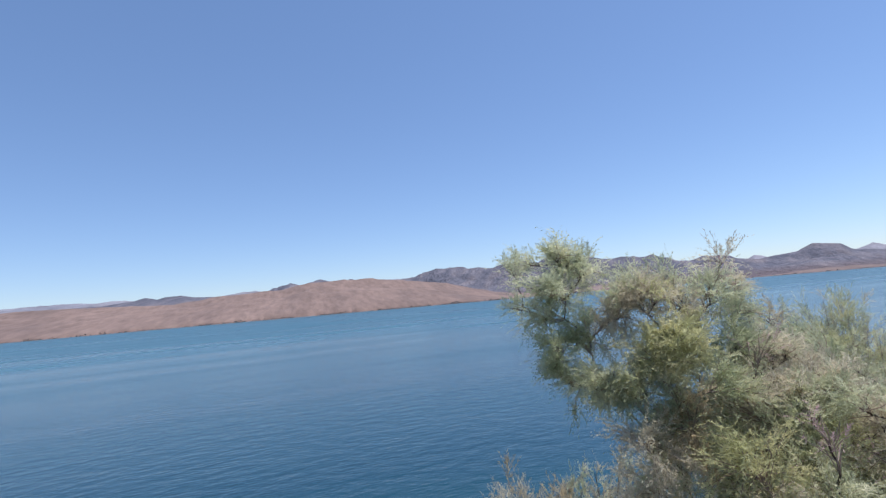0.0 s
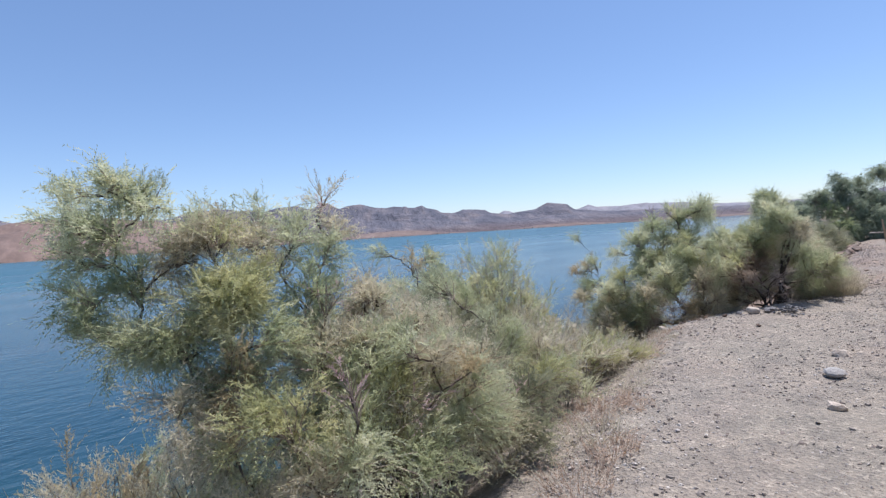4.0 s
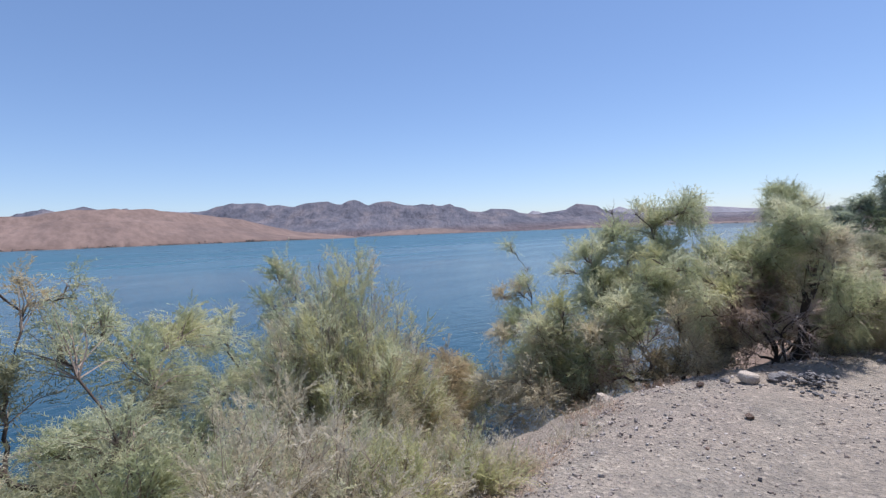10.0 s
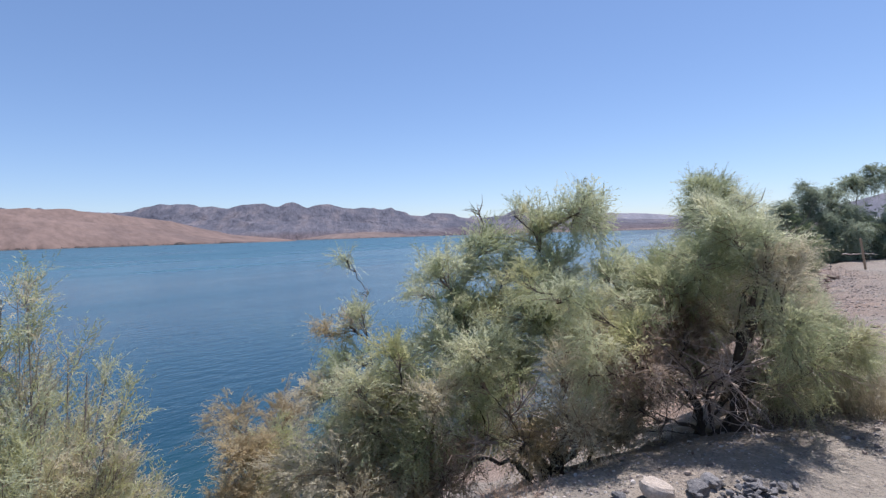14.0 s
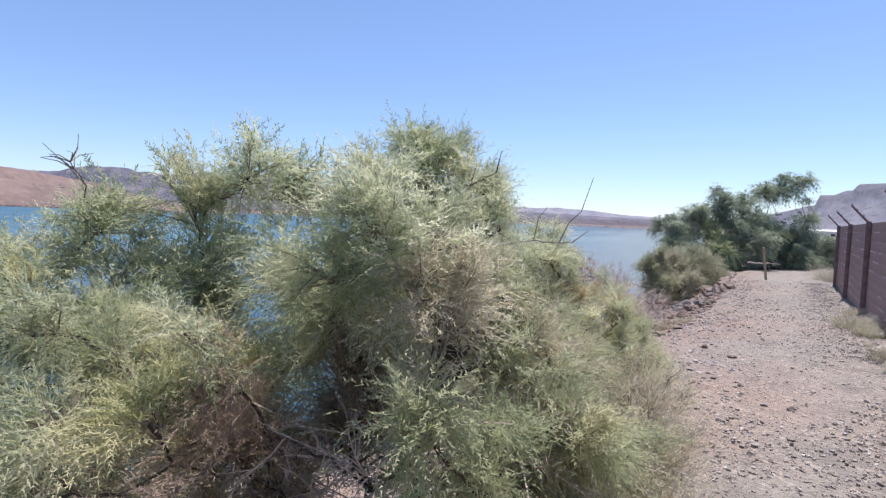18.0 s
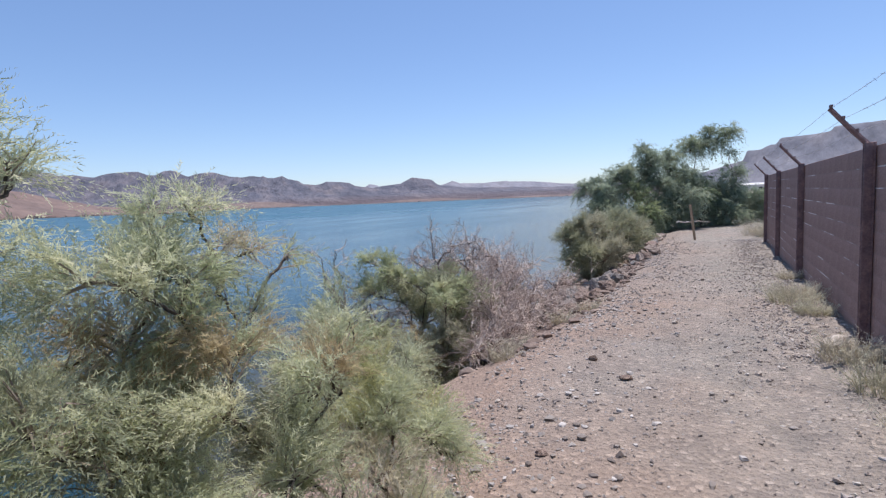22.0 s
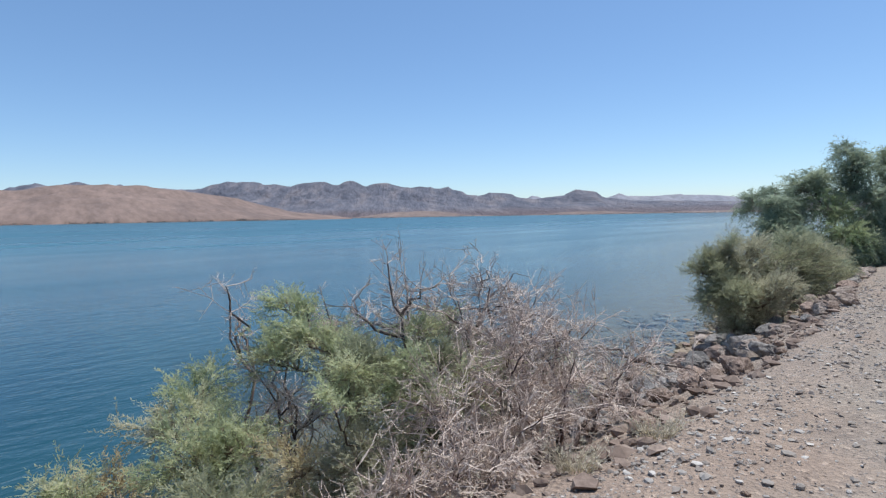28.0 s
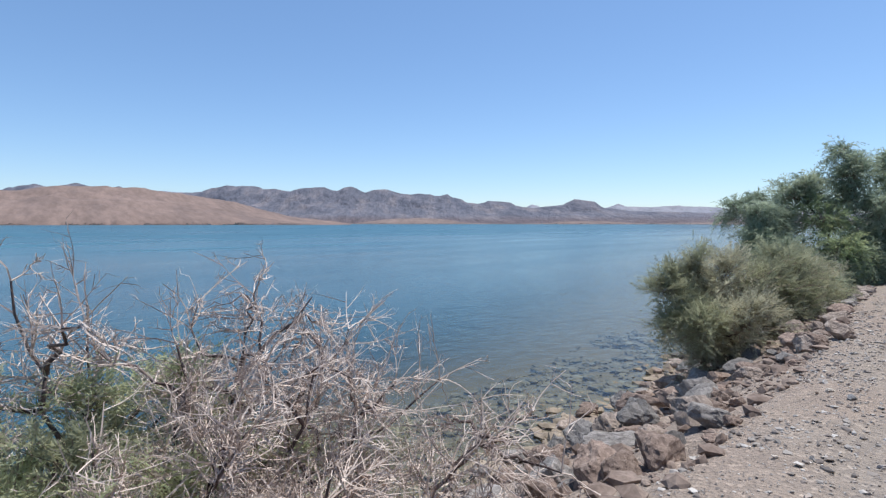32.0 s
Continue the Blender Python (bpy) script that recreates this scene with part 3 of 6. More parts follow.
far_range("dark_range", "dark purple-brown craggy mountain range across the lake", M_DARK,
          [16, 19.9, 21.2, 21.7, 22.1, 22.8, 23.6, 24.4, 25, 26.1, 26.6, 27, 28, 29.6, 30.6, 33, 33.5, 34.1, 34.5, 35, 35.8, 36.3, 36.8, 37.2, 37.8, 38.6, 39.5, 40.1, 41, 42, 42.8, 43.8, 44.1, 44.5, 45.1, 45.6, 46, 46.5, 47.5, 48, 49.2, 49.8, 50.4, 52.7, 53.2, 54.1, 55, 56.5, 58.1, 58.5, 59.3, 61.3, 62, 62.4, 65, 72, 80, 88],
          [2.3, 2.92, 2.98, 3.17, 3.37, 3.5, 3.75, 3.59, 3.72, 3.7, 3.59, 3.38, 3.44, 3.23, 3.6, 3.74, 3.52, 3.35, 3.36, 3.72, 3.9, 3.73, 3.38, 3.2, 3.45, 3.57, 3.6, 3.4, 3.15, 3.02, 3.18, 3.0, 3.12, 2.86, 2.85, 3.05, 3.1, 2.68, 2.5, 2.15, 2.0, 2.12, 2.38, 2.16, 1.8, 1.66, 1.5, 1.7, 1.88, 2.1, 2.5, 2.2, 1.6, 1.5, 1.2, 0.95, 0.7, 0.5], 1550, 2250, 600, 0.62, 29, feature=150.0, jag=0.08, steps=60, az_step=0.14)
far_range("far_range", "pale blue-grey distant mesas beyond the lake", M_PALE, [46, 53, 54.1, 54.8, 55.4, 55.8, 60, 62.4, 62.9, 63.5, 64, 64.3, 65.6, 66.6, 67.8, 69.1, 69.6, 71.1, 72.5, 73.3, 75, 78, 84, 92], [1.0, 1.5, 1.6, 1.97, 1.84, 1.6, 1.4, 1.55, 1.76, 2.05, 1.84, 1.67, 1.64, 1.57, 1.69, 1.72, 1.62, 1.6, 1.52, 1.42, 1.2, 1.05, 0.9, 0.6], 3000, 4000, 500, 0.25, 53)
far_range("foreshore_flats", "low tan foothills along the far shore", M_SHORE, [24, 30, 34, 36.2, 37.4, 39, 41, 43, 45, 46.5, 48, 50, 56, 58, 60, 62, 64.5, 66, 72, 80, 88], [-0.1, 0.0, 0.0, -0.1, 0.1, 0.32, 0.42, 0.48, 0.42, 0.22, -0.05, -0.1, -0.1, 0.08, 0.16, 0.14, 0.0, -0.06, 0.0, 0.0, 0.0], 1420, 1600, 200, 0.3, 61, steps=14, feature=60.0)
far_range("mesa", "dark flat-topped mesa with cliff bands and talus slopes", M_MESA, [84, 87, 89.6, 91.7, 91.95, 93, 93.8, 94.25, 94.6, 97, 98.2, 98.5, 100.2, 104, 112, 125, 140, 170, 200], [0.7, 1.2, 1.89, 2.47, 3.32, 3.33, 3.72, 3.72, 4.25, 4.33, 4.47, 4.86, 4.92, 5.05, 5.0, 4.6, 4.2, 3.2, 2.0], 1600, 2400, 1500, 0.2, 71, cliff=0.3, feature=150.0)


# ---- plants ----
def needles(base, direction, length, k, leaf, width, droop, rng, spread=0.55):
    """Feathery fronds: k thin leaflets set left and right along each arching stem, as single triangles."""
    n = len(base)
    s = (np.arange(k) + rng.random((n, k))) / k
    stem = base[:, None] + direction[:, None] * (length[:, None] * s)[..., None]
    stem[..., 2] -= droop * length[:, None] * s ** 2 * 0.6
    plane = np.array([0, 0, 0.9]) + rng.normal(0, 0.45, (n, 3))
    plane -= direction * (plane * direction).sum(1, keepdims=True)
    plane /= np.linalg.norm(plane, axis=1, keepdims=True) + 1e-9
    side = np.cross(direction, plane)
    sign = np.where(np.arange(k) % 2 == 0, 1.0, -1.0)[None, :, None]
    nd = direction[:, None] * 0.8 + side[:, None] * sign * spread + rng.normal(0, 0.22, (n, k, 3))
    nd[..., 2] -= droop * s * 0.5
    nd /= np.linalg.norm(nd, axis=2, keepdims=True)
    ln = leaf * (1.2 - 0.65 * s) * (0.6 + 0.8 * rng.random((n, k)))
    w = np.cross(nd, plane[:, None] + rng.normal(0, 0.35, (n, k, 3)))
    w /= np.linalg.norm(w, axis=2, keepdims=True) + 1e-9
    w *= width * 0.5
    v = np.stack([stem - w, stem + w, stem + nd * ln[..., None]], 2).reshape(-1, 3)
    return v, np.arange(len(v)).reshape(-1, 3)


def bezier(p0, p1, p2, k):
    t = np.linspace(0, 1, k)[None, :, None]
    return (1 - t) ** 2 * p0[:, None] + 2 * t * (1 - t) * p1[:, None] + t ** 2 * p2[:, None]


def plant(name, label, category, base, clumps, leaf_mats, seed, trunk_r=0.05, density=1.0, leaf=0.055, width=0.010, droop=0.5, sprig=0.2, k=12, bark=None,
          twig_mat=None, twigs=1.0, fork=0.3, group="", up=0.25, stems=1, spread=0.6, infill=0.4):
    """A shrub or tree: trunk, a limb to each clump, twigs, and foliage of fine needles. clumps: (x, y, z, radius, kind[, fill])."""
    rng = np.random.default_rng(seed)
    clumps = list(clumps)
    own = len(clumps)
    for m in range(int(infill * own)):
        a = clumps[rng.integers(0, own)]
        if a[4] in (-1, 5):
            continue
        near = sorted((c for c in clumps[:own] if c is not a and c[4] not in (-1, 5)), key=lambda c: (c[0] - a[0]) ** 2 + (c[1] - a[1]) ** 2 + (c[2] - a[2]) ** 2)[:3]
        b = near[rng.integers(0, len(near))]
        u = 0.35 + 0.3 * rng.random()
        r = 0.75 * (a[3] + b[3]) / 2
        q = [a[t] * (1 - u) + b[t] * u + 0.35 * r * rng.normal() for t in range(3)]
        clumps.append((*q, r, a[4], 0.9 * min(a[5] if len(a) > 5 else 1.0, b[5] if len(b) > 5 else 1.0)))
    base = np.array([base[0], base[1], float(ground_z(base[0], base[1])) - 0.06])
    root = tagged(new(name), label, category, group)
    root.location = base
    C = np.array([c[:4] for c in clumps], float)
    kinds = [c[4] for c in clumps]
    fill = [c[5] if len(c) > 5 else 1.0 for c in clumps]
    C[:, :3] -= base
    bark, twig_mat = bark or M_BARK, twig_mat or M_TWIG
    nodes_p, nodes_r, nodes_d = [], [], []
    mean = C[:, :3].mean(0)
    for st in range(stems):
        off = rng.normal(0, 0.12, 3) * (stems > 1)
        top = mean * fork + np.array([*rng.normal(0, 0.04 + 0.15 * (stems > 1), 2), 0]) + off
        foot = np.array([*(off[:2] * 0.8), 0])
        p = bezier(foot[None], ((foot + top) / 2 + np.array([*rng.normal(0, 0.08, 2), 0.1]))[None], top[None], 7)
        rr = trunk_r * (1 if st == 0 else 0.7)
        rad = np.linspace(1.25, 0.85, 7)[None] * rr
        v, f = tubes(p, rad, 8)
        part_np("trunk", v, f, bark, root, smooth=True)
        for q, r_ in zip(p[0][3:], rad[0][3:]):
            nodes_p.append(q), nodes_r.append(r_), nodes_d.append(np.linalg.norm(q))
    order = np.argsort(np.linalg.norm(C[:, :3], axis=1))
    T0, T1, T2, TR = [], [], [], []
    leaves = {}
    for i in order:
        c, r = C[i, :3], C[i, 3]
        P, D = np.array(nodes_p), np.array(nodes_d)
        dist = np.linalg.norm(P - c, axis=1)
        j = int(np.argmin(dist + 0.35 * D + 0.8 * np.clip(P[:, 2] - c[2], 0, None)))
        a, ra = P[j], nodes_r[j]
        mid = (a + c) / 2 + rng.normal(0, 0.10, 3) * dist[j] + np.array([0, 0, 0.10 * dist[j]])
        path = bezier(a[None], mid[None], c[None], 8)
        wob = np.sin(np.linspace(0, np.pi, 8))[None, :, None] * rng.normal(0, 0.03, (1, 8, 3)) * min(dist[j], 1.5)
        path = path + wob
        rad = np.linspace(min(ra * 0.8, 0.035 + 0.03 * dist[j]), max(0.008, 0.012 * r / 0.4), 8)[None]
        if kinds[i] < 0:
            rad = rad * 0.45
        v, f = tubes(path, rad, 6)
        part_np("limb", v, f, bark, root, smooth=True)
        for q, r_, s in zip(path[0][2:], rad[0][2:], np.linspace(0.3, 1, 6)):
            nodes_p.append(q), nodes_r.append(r_), nodes_d.append(nodes_d[j] + s * dist[j])
        # twigs that fan out of the limb's end
        nt = max(7, int(20 * twigs * (r / 0.4) ** 1.2))
        d = rng.normal(size=(nt, 3)) * 0.85
        d[:, 2] += up
        d += 0.4 * (c - mean) / (np.linalg.norm(c - mean) + 0.3)
        d /= np.linalg.norm(d, axis=1, keepdims=True)
        out = c + d * (r * (0.35 + 0.72 * rng.random((nt, 1)))) * np.array([1, 1, 0.9])
        start = path[0][rng.integers(4, 8, nt)]
        ctl = (start + out) / 2 + rng.normal(0, 0.12 * r, (nt, 3)) + np.array([0, 0, 0.15 * r])
        T0.append(start), T1.append(ctl), T2.append(out), TR.append(np.full(nt, 0.006 * (0.7 + r)))
        if kinds[i] < 0:
            continue
        ns = int(3200 * density * fill[i] * r * r * (0.06 * 0.005 * 12) / (leaf * width * k))
        # fronds line each twig and make a plume of it
        pick = rng.integers(0, nt, ns)
        s = 0.2 + 0.85 * rng.random((ns, 1)) ** 0.8
        pos = (1 - s) ** 2 * start[pick] + 2 * s * (1 - s) * ctl[pick] + s ** 2 * out[pick]
        tang = 2 * (1 - s) * (ctl[pick] - start[pick]) + 2 * s * (out[pick] - ctl[pick])
        pos = pos + rng.normal(0, 0.05 * r + 0.012, (ns, 3))
        dirn = tang / (np.linalg.norm(tang, axis=1, keepdims=True) + 1e-6) + rng.normal(0, 0.5, (ns, 3)) + np.array([0, 0, up * 0.4])
        dirn /= np.linalg.norm(dirn, axis=1, keepdims=True)
        v, f = needles(pos, dirn, sprig * (0.5 + rng.random(ns)), k, leaf, width, droop, rng, spread)
        leaves.setdefault(kinds[i], []).append(v)
    paths = bezier(np.concatenate(T0), np.concatenate(T1), np.concatenate(T2), 3)
    rad = np.concatenate(TR)[:, None] * np.linspace(1, 0.35, 3)[None]
    v, f = tubes(paths, rad, 3)
    tagged(part_np("twigwork", v, f, twig_mat, root), kind="stuff")
    for kind, vs in leaves.items():
        v = np.concatenate(vs)
        mat_, nm = leaf_mats[kind]
        tagged(part_np(nm, v, np.arange(len(v)).reshape(-1, 3), mat_, root), kind="stuff" if nm == "flower_spray" else "")
    return root


def skirt(seed, n, xr, yr, lift, r, kinds, fill=0.9):
    """Clumps near the ground that close a thicket below."""
    rng = np.random.default_rng(seed)
    made = []
    for m in range(n):
        x, y = xr[0] + (xr[1] - xr[0]) * (m + rng.random()) / n, yr[0] + (yr[1] - yr[0]) * rng.random()
        made.append((x, y, float(ground_z(x, y)) + lift[0] + (lift[1] - lift[0]) * rng.random(), r * (0.8 + 0.4 * rng.random()), kinds[rng.integers(0, len(kinds))], fill))
    return made


def broom(name, label, stools, leaf_mats, seed, leaf=0.042, width=0.0078, k=11, sprig=0.17, twigs=9, fronds=8, droop=0.15, bare=0.15, bark=None, thick=0.009):
    """A brush of upright stems fanning out of the ground, with plumes up their length. stools: (x, y, top, spread, kinds, stems)."""
    rng = np.random.default_rng(seed)
    base = np.array([stools[0][0], stools[0][1], float(ground_z(stools[0][0], stools[0][1])) - 0.05])
    root = tagged(new(name), label, "shrub")
    root.location = base
    leaves, T, TR = {}, [], []
    for x, y, top, spread, kinds, n in stools:
        g = float(ground_z(x, y)) - 0.05
        a, u = rng.random(n) * 2 * np.pi, np.sqrt(rng.random(n))
        out = np.stack([np.cos(a), np.sin(a)], 1)
        foot, tip = np.zeros((n, 3)), np.zeros((n, 3))
        foot[:, :2] = np.array([x, y]) + out * (u * spread * 0.35)[:, None]
        foot[:, 2] = ground_z(foot[:, 0], foot[:, 1]) - 0.05
        tip[:, :2] = np.array([x, y]) + out * (u * spread)[:, None]
        tip[:, 2] = g + (top - g) * (1 - 0.4 * u ** 2) * (0.74 + 0.32 * rng.random(n))
        ctl = foot * 0.5 + tip * 0.5 + rng.normal(0, 0.11, (n, 3)) * min(1.0, spread * 2)
        ctl[:, 2] += 0.08 * (top - g)
        stem = bezier(foot, ctl, tip, 7) - base
        v, f = tubes(stem, np.linspace(thick, thick * 0.25, 7)[None] * (0.6 + 0.8 * rng.random((n, 1))), 4)
        tagged(part_np("stemwork", v, f, bark or M_BARK, root, smooth=True), kind="stuff")
        own = rng.integers(0, len(kinds), n)
        leafy = rng.random(n) > bare
        for m in range(n):
            s = 0.3 + 0.7 * rng.random(twigs) ** 0.85
            j = np.clip((s * 6).astype(int), 0, 5)
            w = (s * 6 - j)[:, None]
            p0 = stem[m][j] * (1 - w) + stem[m][j + 1] * w
            along = stem[m][j + 1] - stem[m][j]
            along /= np.linalg.norm(along, axis=1, keepdims=True) + 1e-6
            d = along * 0.8 + rng.normal(0, 0.5, (twigs, 3)) + np.array([*(out[m] * u[m] * 0.35), 0.2])
            d /= np.linalg.norm(d, axis=1, keepdims=True)
            ln = (0.16 + 0.26 * rng.random((twigs, 1))) * (1.15 - 0.5 * s[:, None]) * min(1.4, 0.6 + 0.6 * (top - g))
            p2 = p0 + d * ln
            p1 = (p0 + p2) / 2 + rng.normal(0, 0.02, (twigs, 3))
            T.append(bezier(p0, p1, p2, 3)), TR.append(np.full(twigs, 0.0034))
            if not leafy[m]:
                continue
            pick = rng.integers(0, twigs, twigs * fronds)
            q = 0.1 + 0.95 * rng.random((len(pick), 1))
            pos = p0[pick] * (1 - q) + p2[pick] * q + rng.normal(0, 0.014, (len(pick), 3))
            dirn = d[pick] + rng.normal(0, 0.4, (len(pick), 3)) + np.array([0, 0, 0.15])
            dirn /= np.linalg.norm(dirn, axis=1, keepdims=True)
            v, f = needles(pos, dirn, sprig * (0.5 + rng.random(len(pick))), k, leaf, width, droop, rng, 0.48)
            leaves.setdefault(kinds[own[m]], []).append(v)
    v, f = tubes(np.concatenate(T), np.concatenate(TR)[:, None] * np.linspace(1, 0.4, 3)[None], 3)
    tagged(part_np("twigwork", v, f, M_TWIG, root), kind="stuff")
    for kind, vs in leaves.items():
        v = np.concatenate(vs)
        part_np(leaf_mats[kind][1], v, np.arange(len(v)).reshape(-1, 3), leaf_mats[kind][0], root)
    return root


# Kind 7: darker leaf for low and inner clumps, part green, part painted shade.
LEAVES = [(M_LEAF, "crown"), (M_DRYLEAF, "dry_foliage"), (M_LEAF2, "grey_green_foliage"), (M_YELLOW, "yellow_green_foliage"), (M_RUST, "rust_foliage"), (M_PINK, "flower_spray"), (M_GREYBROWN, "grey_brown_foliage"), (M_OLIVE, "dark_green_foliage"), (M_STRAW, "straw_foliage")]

OLIVE = [(M_OLIVE, "crown"), (M_DRYLEAF, "dry_foliage"), (M_OLIVE, "grey_green_foliage"), (M_YELLOW, "yellow_green_foliage"), (M_RUST, "rust_foliage"), (M_PINK, "flower_spray"), (M_GREYOLIVE, "grey_brown_foliage")]

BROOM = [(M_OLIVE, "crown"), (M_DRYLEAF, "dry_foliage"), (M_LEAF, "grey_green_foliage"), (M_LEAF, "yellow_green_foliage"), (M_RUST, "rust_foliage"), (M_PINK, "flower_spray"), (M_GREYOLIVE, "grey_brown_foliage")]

# tamarisk at the start of the walk
plant("tamarisk_tree", "tall tamarisk with feathery grey-green crown leaning over the water", "tree", (4.0, 3.4),
      [(2.85, 4.0, 5.18, 0.28, 2), (3.0, 4.8, 5.42, 0.24, 2, 0.8), (2.95, 4.7, 5.05, 0.2, 2, 0.7), (3.54, 3.8, 4.92, 0.34, 6), (2.93, 4.0, 4.66, 0.28, 0), (3.19, 3.7, 4.35, 0.36, 2), (3.63, 3.5, 4.45, 0.36, 3), (3.2, 3.4, 3.9, 0.38, 6), (3.54, 3.2, 4.0, 0.36, 1, 0.8), (3.75, 3.7, 5.1, 0.26, 6, 0.5), (3.95, 3.6, 4.95, 0.28, 6, 0.5), (4.15, 3.6, 4.85, 0.28, 6, 0.6),
       (3.11, 4.2, 5.5, 0.26, 2), (3.4, 4.1, 5.36, 0.32, 2), (3.1, 4.1, 5.15, 0.3, 0, 0.8), (3.6, 3.9, 5.05, 0.38, 2), (3.25, 4.0, 4.72, 0.32, 0), (3.0, 4.0, 4.35, 0.28, 0), (3.5, 3.5, 4.55, 0.34, 3),
       (3.75, 3.4, 4.68, 0.32, 3), (3.4, 3.7, 4.2, 0.28, 0), (4.7, 3.65, 5.35, 0.26, 6, 0.3), (4.6, 3.65, 5.2, 0.2, 5, 0.15), (4.75, 3.6, 5.05, 0.26, 6, 0.7), (4.55, 3.5, 4.85, 0.26, 2), (4.26, 3.5, 5.06, 0.32, 2, 0.8), (4.08, 3.8, 5.2, 0.28, 2, 0.7), (2.95, 4.3, 4.95, 0.25, 0), (4.3, 3.3, 4.6, 0.3, 0), (3.8, 3.1, 4.3, 0.34, 0), (3.9, 3.6, 4.0, 0.36, 2), (3.5, 3.4, 3.8, 0.36, 0), (4.3, 3.4, 4.2, 0.34, 2)] + skirt(51, 9, (3.5, 4.7), (2.9, 4.0), (0.5, 1.7), 0.4, (0, 2, 2, 6)),
      LEAVES, 1, leaf=0.040, width=0.0078, k=11, sprig=0.17, spread=0.5, density=1.0, trunk_r=0.06, stems=2, droop=0.35, fork=0.35, up=0.45, infill=0.75)
broom("tamarisk_shrub", "low tan-green tamarisk brush on the bank",
      [(2.95, 4.9, 3.3, 0.42, (1, 6, 6), 20), (3.35, 4.6, 3.45, 0.4, (6, 1, 2), 20), (2.6, 4.6, 3.1, 0.36, (6, 2), 16), (3.0, 4.1, 3.2, 0.4, (6, 2, 1), 18), (3.6, 4.3, 3.5, 0.45, (6, 2), 20), (3.25, 5.2, 3.2, 0.4, (6, 1), 16)], LEAVES, 2)
broom("tamarisk_shrub", "pale grey-green brush of fine upright stems",
      [(4.9, 3.7, 4.6, 0.42, (6, 2, 6), 20), (5.4, 3.9, 4.62, 0.42, (6, 2, 3), 20), (5.3, 3.3, 4.35, 0.4, (6, 2), 18), (6.0, 4.2, 4.55, 0.42, (2, 7), 18), (6.2, 3.7, 4.3, 0.42, (7, 2, 7), 18), (4.7, 3.0, 4.2, 0.36, (6, 8, 6), 16)], LEAVES, 82, bare=0.2)
plant("tamarisk_shrub", "dense feathery tamarisk shrub with dry pinkish tips", "shrub", (4.4, 2.9),
      [(4.2, 3.2, 4.1, 0.4, 6), (3.6, 2.8, 3.8, 0.4, 3), (5.0, 3.6, 4.2, 0.4, 6, 0.8), (4.65, 2.8, 3.75, 0.45, 3), (3.95, 2.4, 3.5, 0.38, 2), (5.0, 2.45, 3.4, 0.42, 2), (4.45, 2.3, 3.3, 0.36, 0), (4.9, 3.4, 4.45, 0.3, 6, 0.5), (4.3, 3.1, 4.5, 0.28, 5, 0.06), (3.9, 2.4, 4.0, 0.22, 5, 0.10), (4.5, 2.9, 4.0, 0.36, 2), (4.9, 3.1, 3.9, 0.36, 6), (4.2, 2.7, 3.7, 0.36, 0), (4.7, 2.5, 3.5, 0.34, 2), (5.2, 2.9, 3.7, 0.34, 6), (5.4, 2.5, 3.4, 0.32, 2), (3.7, 2.6, 3.4, 0.34, 6)],
      LEAVES, 3, leaf=0.040, width=0.0078, k=11, sprig=0.17, spread=0.5, density=1.0, trunk_r=0.03, stems=4, up=0.8, twigs=1.7)
plant("tamarisk_shrub", "green-grey tamarisk shrub with dry twigs showing through", "shrub", (6.2, 3.1),
      [(6.1, 3.6, 3.85, 0.48, 6, 0.8), (6.1, 3.0, 3.6, 0.5, 7, 0.8), (6.9, 4.4, 4.25, 0.36, 2, 0.6), (5.7, 2.8, 3.7, 0.38, 6, 0.5), (6.2, 2.6, 3.25, 0.42, 7), (5.8, 2.3, 3.05, 0.36, 7), (7.1, 3.4, 3.5, 0.42, 0), (7.0, 2.8, 3.3, 0.32, 3), (5.6, 3.4, 4.1, 0.34, 2, 0.5)],
      LEAVES, 4, leaf=0.040, width=0.0078, k=11, sprig=0.17, spread=0.5, density=1.0, trunk_r=0.03, stems=4, up=0.8, twigs=1.7)
plant("tamarisk_shrub", "tangled low brush of dry and green stems with pink flower spikes", "shrub", (5.3, 3.3),
      [(4.9, 3.5, 4.25, 0.28, 6, 0.6), (4.5, 3.0, 4.1, 0.28, 6, 0.7), (5.05, 3.0, 3.9, 0.32, 6, 0.8), (5.7, 2.9, 3.6, 0.36, 6), (6.5, 3.3, 3.4, 0.38, 2), (5.5, 4.4, 3.4, 0.42, 6), (6.4, 5.0, 3.1, 0.46, 2), (5.2, 2.6, 3.5, 0.3, 5, 0.12), (5.9, 2.6, 3.4, 0.26, 5, 0.14), (4.8, 3.9, 3.6, 0.42, 6), (5.3, 3.4, 3.2, 0.45, 6), (6.0, 3.8, 3.2, 0.4, 2), (5.6, 2.5, 3.1, 0.34, 6), (4.6, 2.4, 3.7, 0.24, 5, 0.1),
       (4.76, 3.2, 4.45, 0.2, 6, 0.7), (5.02, 3.3, 4.4, 0.2, 2, 0.7), (4.75, 2.8, 4.2, 0.22, 2, 0.8), (5.07, 3.0, 4.2, 0.22, 6, 0.8), (4.57, 2.5, 4.1, 0.2, 2, 0.8), (4.82, 2.5, 4.0, 0.22, 6), (5.12, 2.6, 4.0, 0.22, 2), (5.38, 3.4, 4.25, 0.2, 6), (5.03, 2.3, 3.9, 0.18, 1), (4.8, 2.9, 3.9, 0.26, 0)],
      LEAVES, 25, leaf=0.040, width=0.0078, k=11, sprig=0.17, spread=0.5, density=0.95, trunk_r=0.02, stems=4, up=0.8, twigs=1.6)
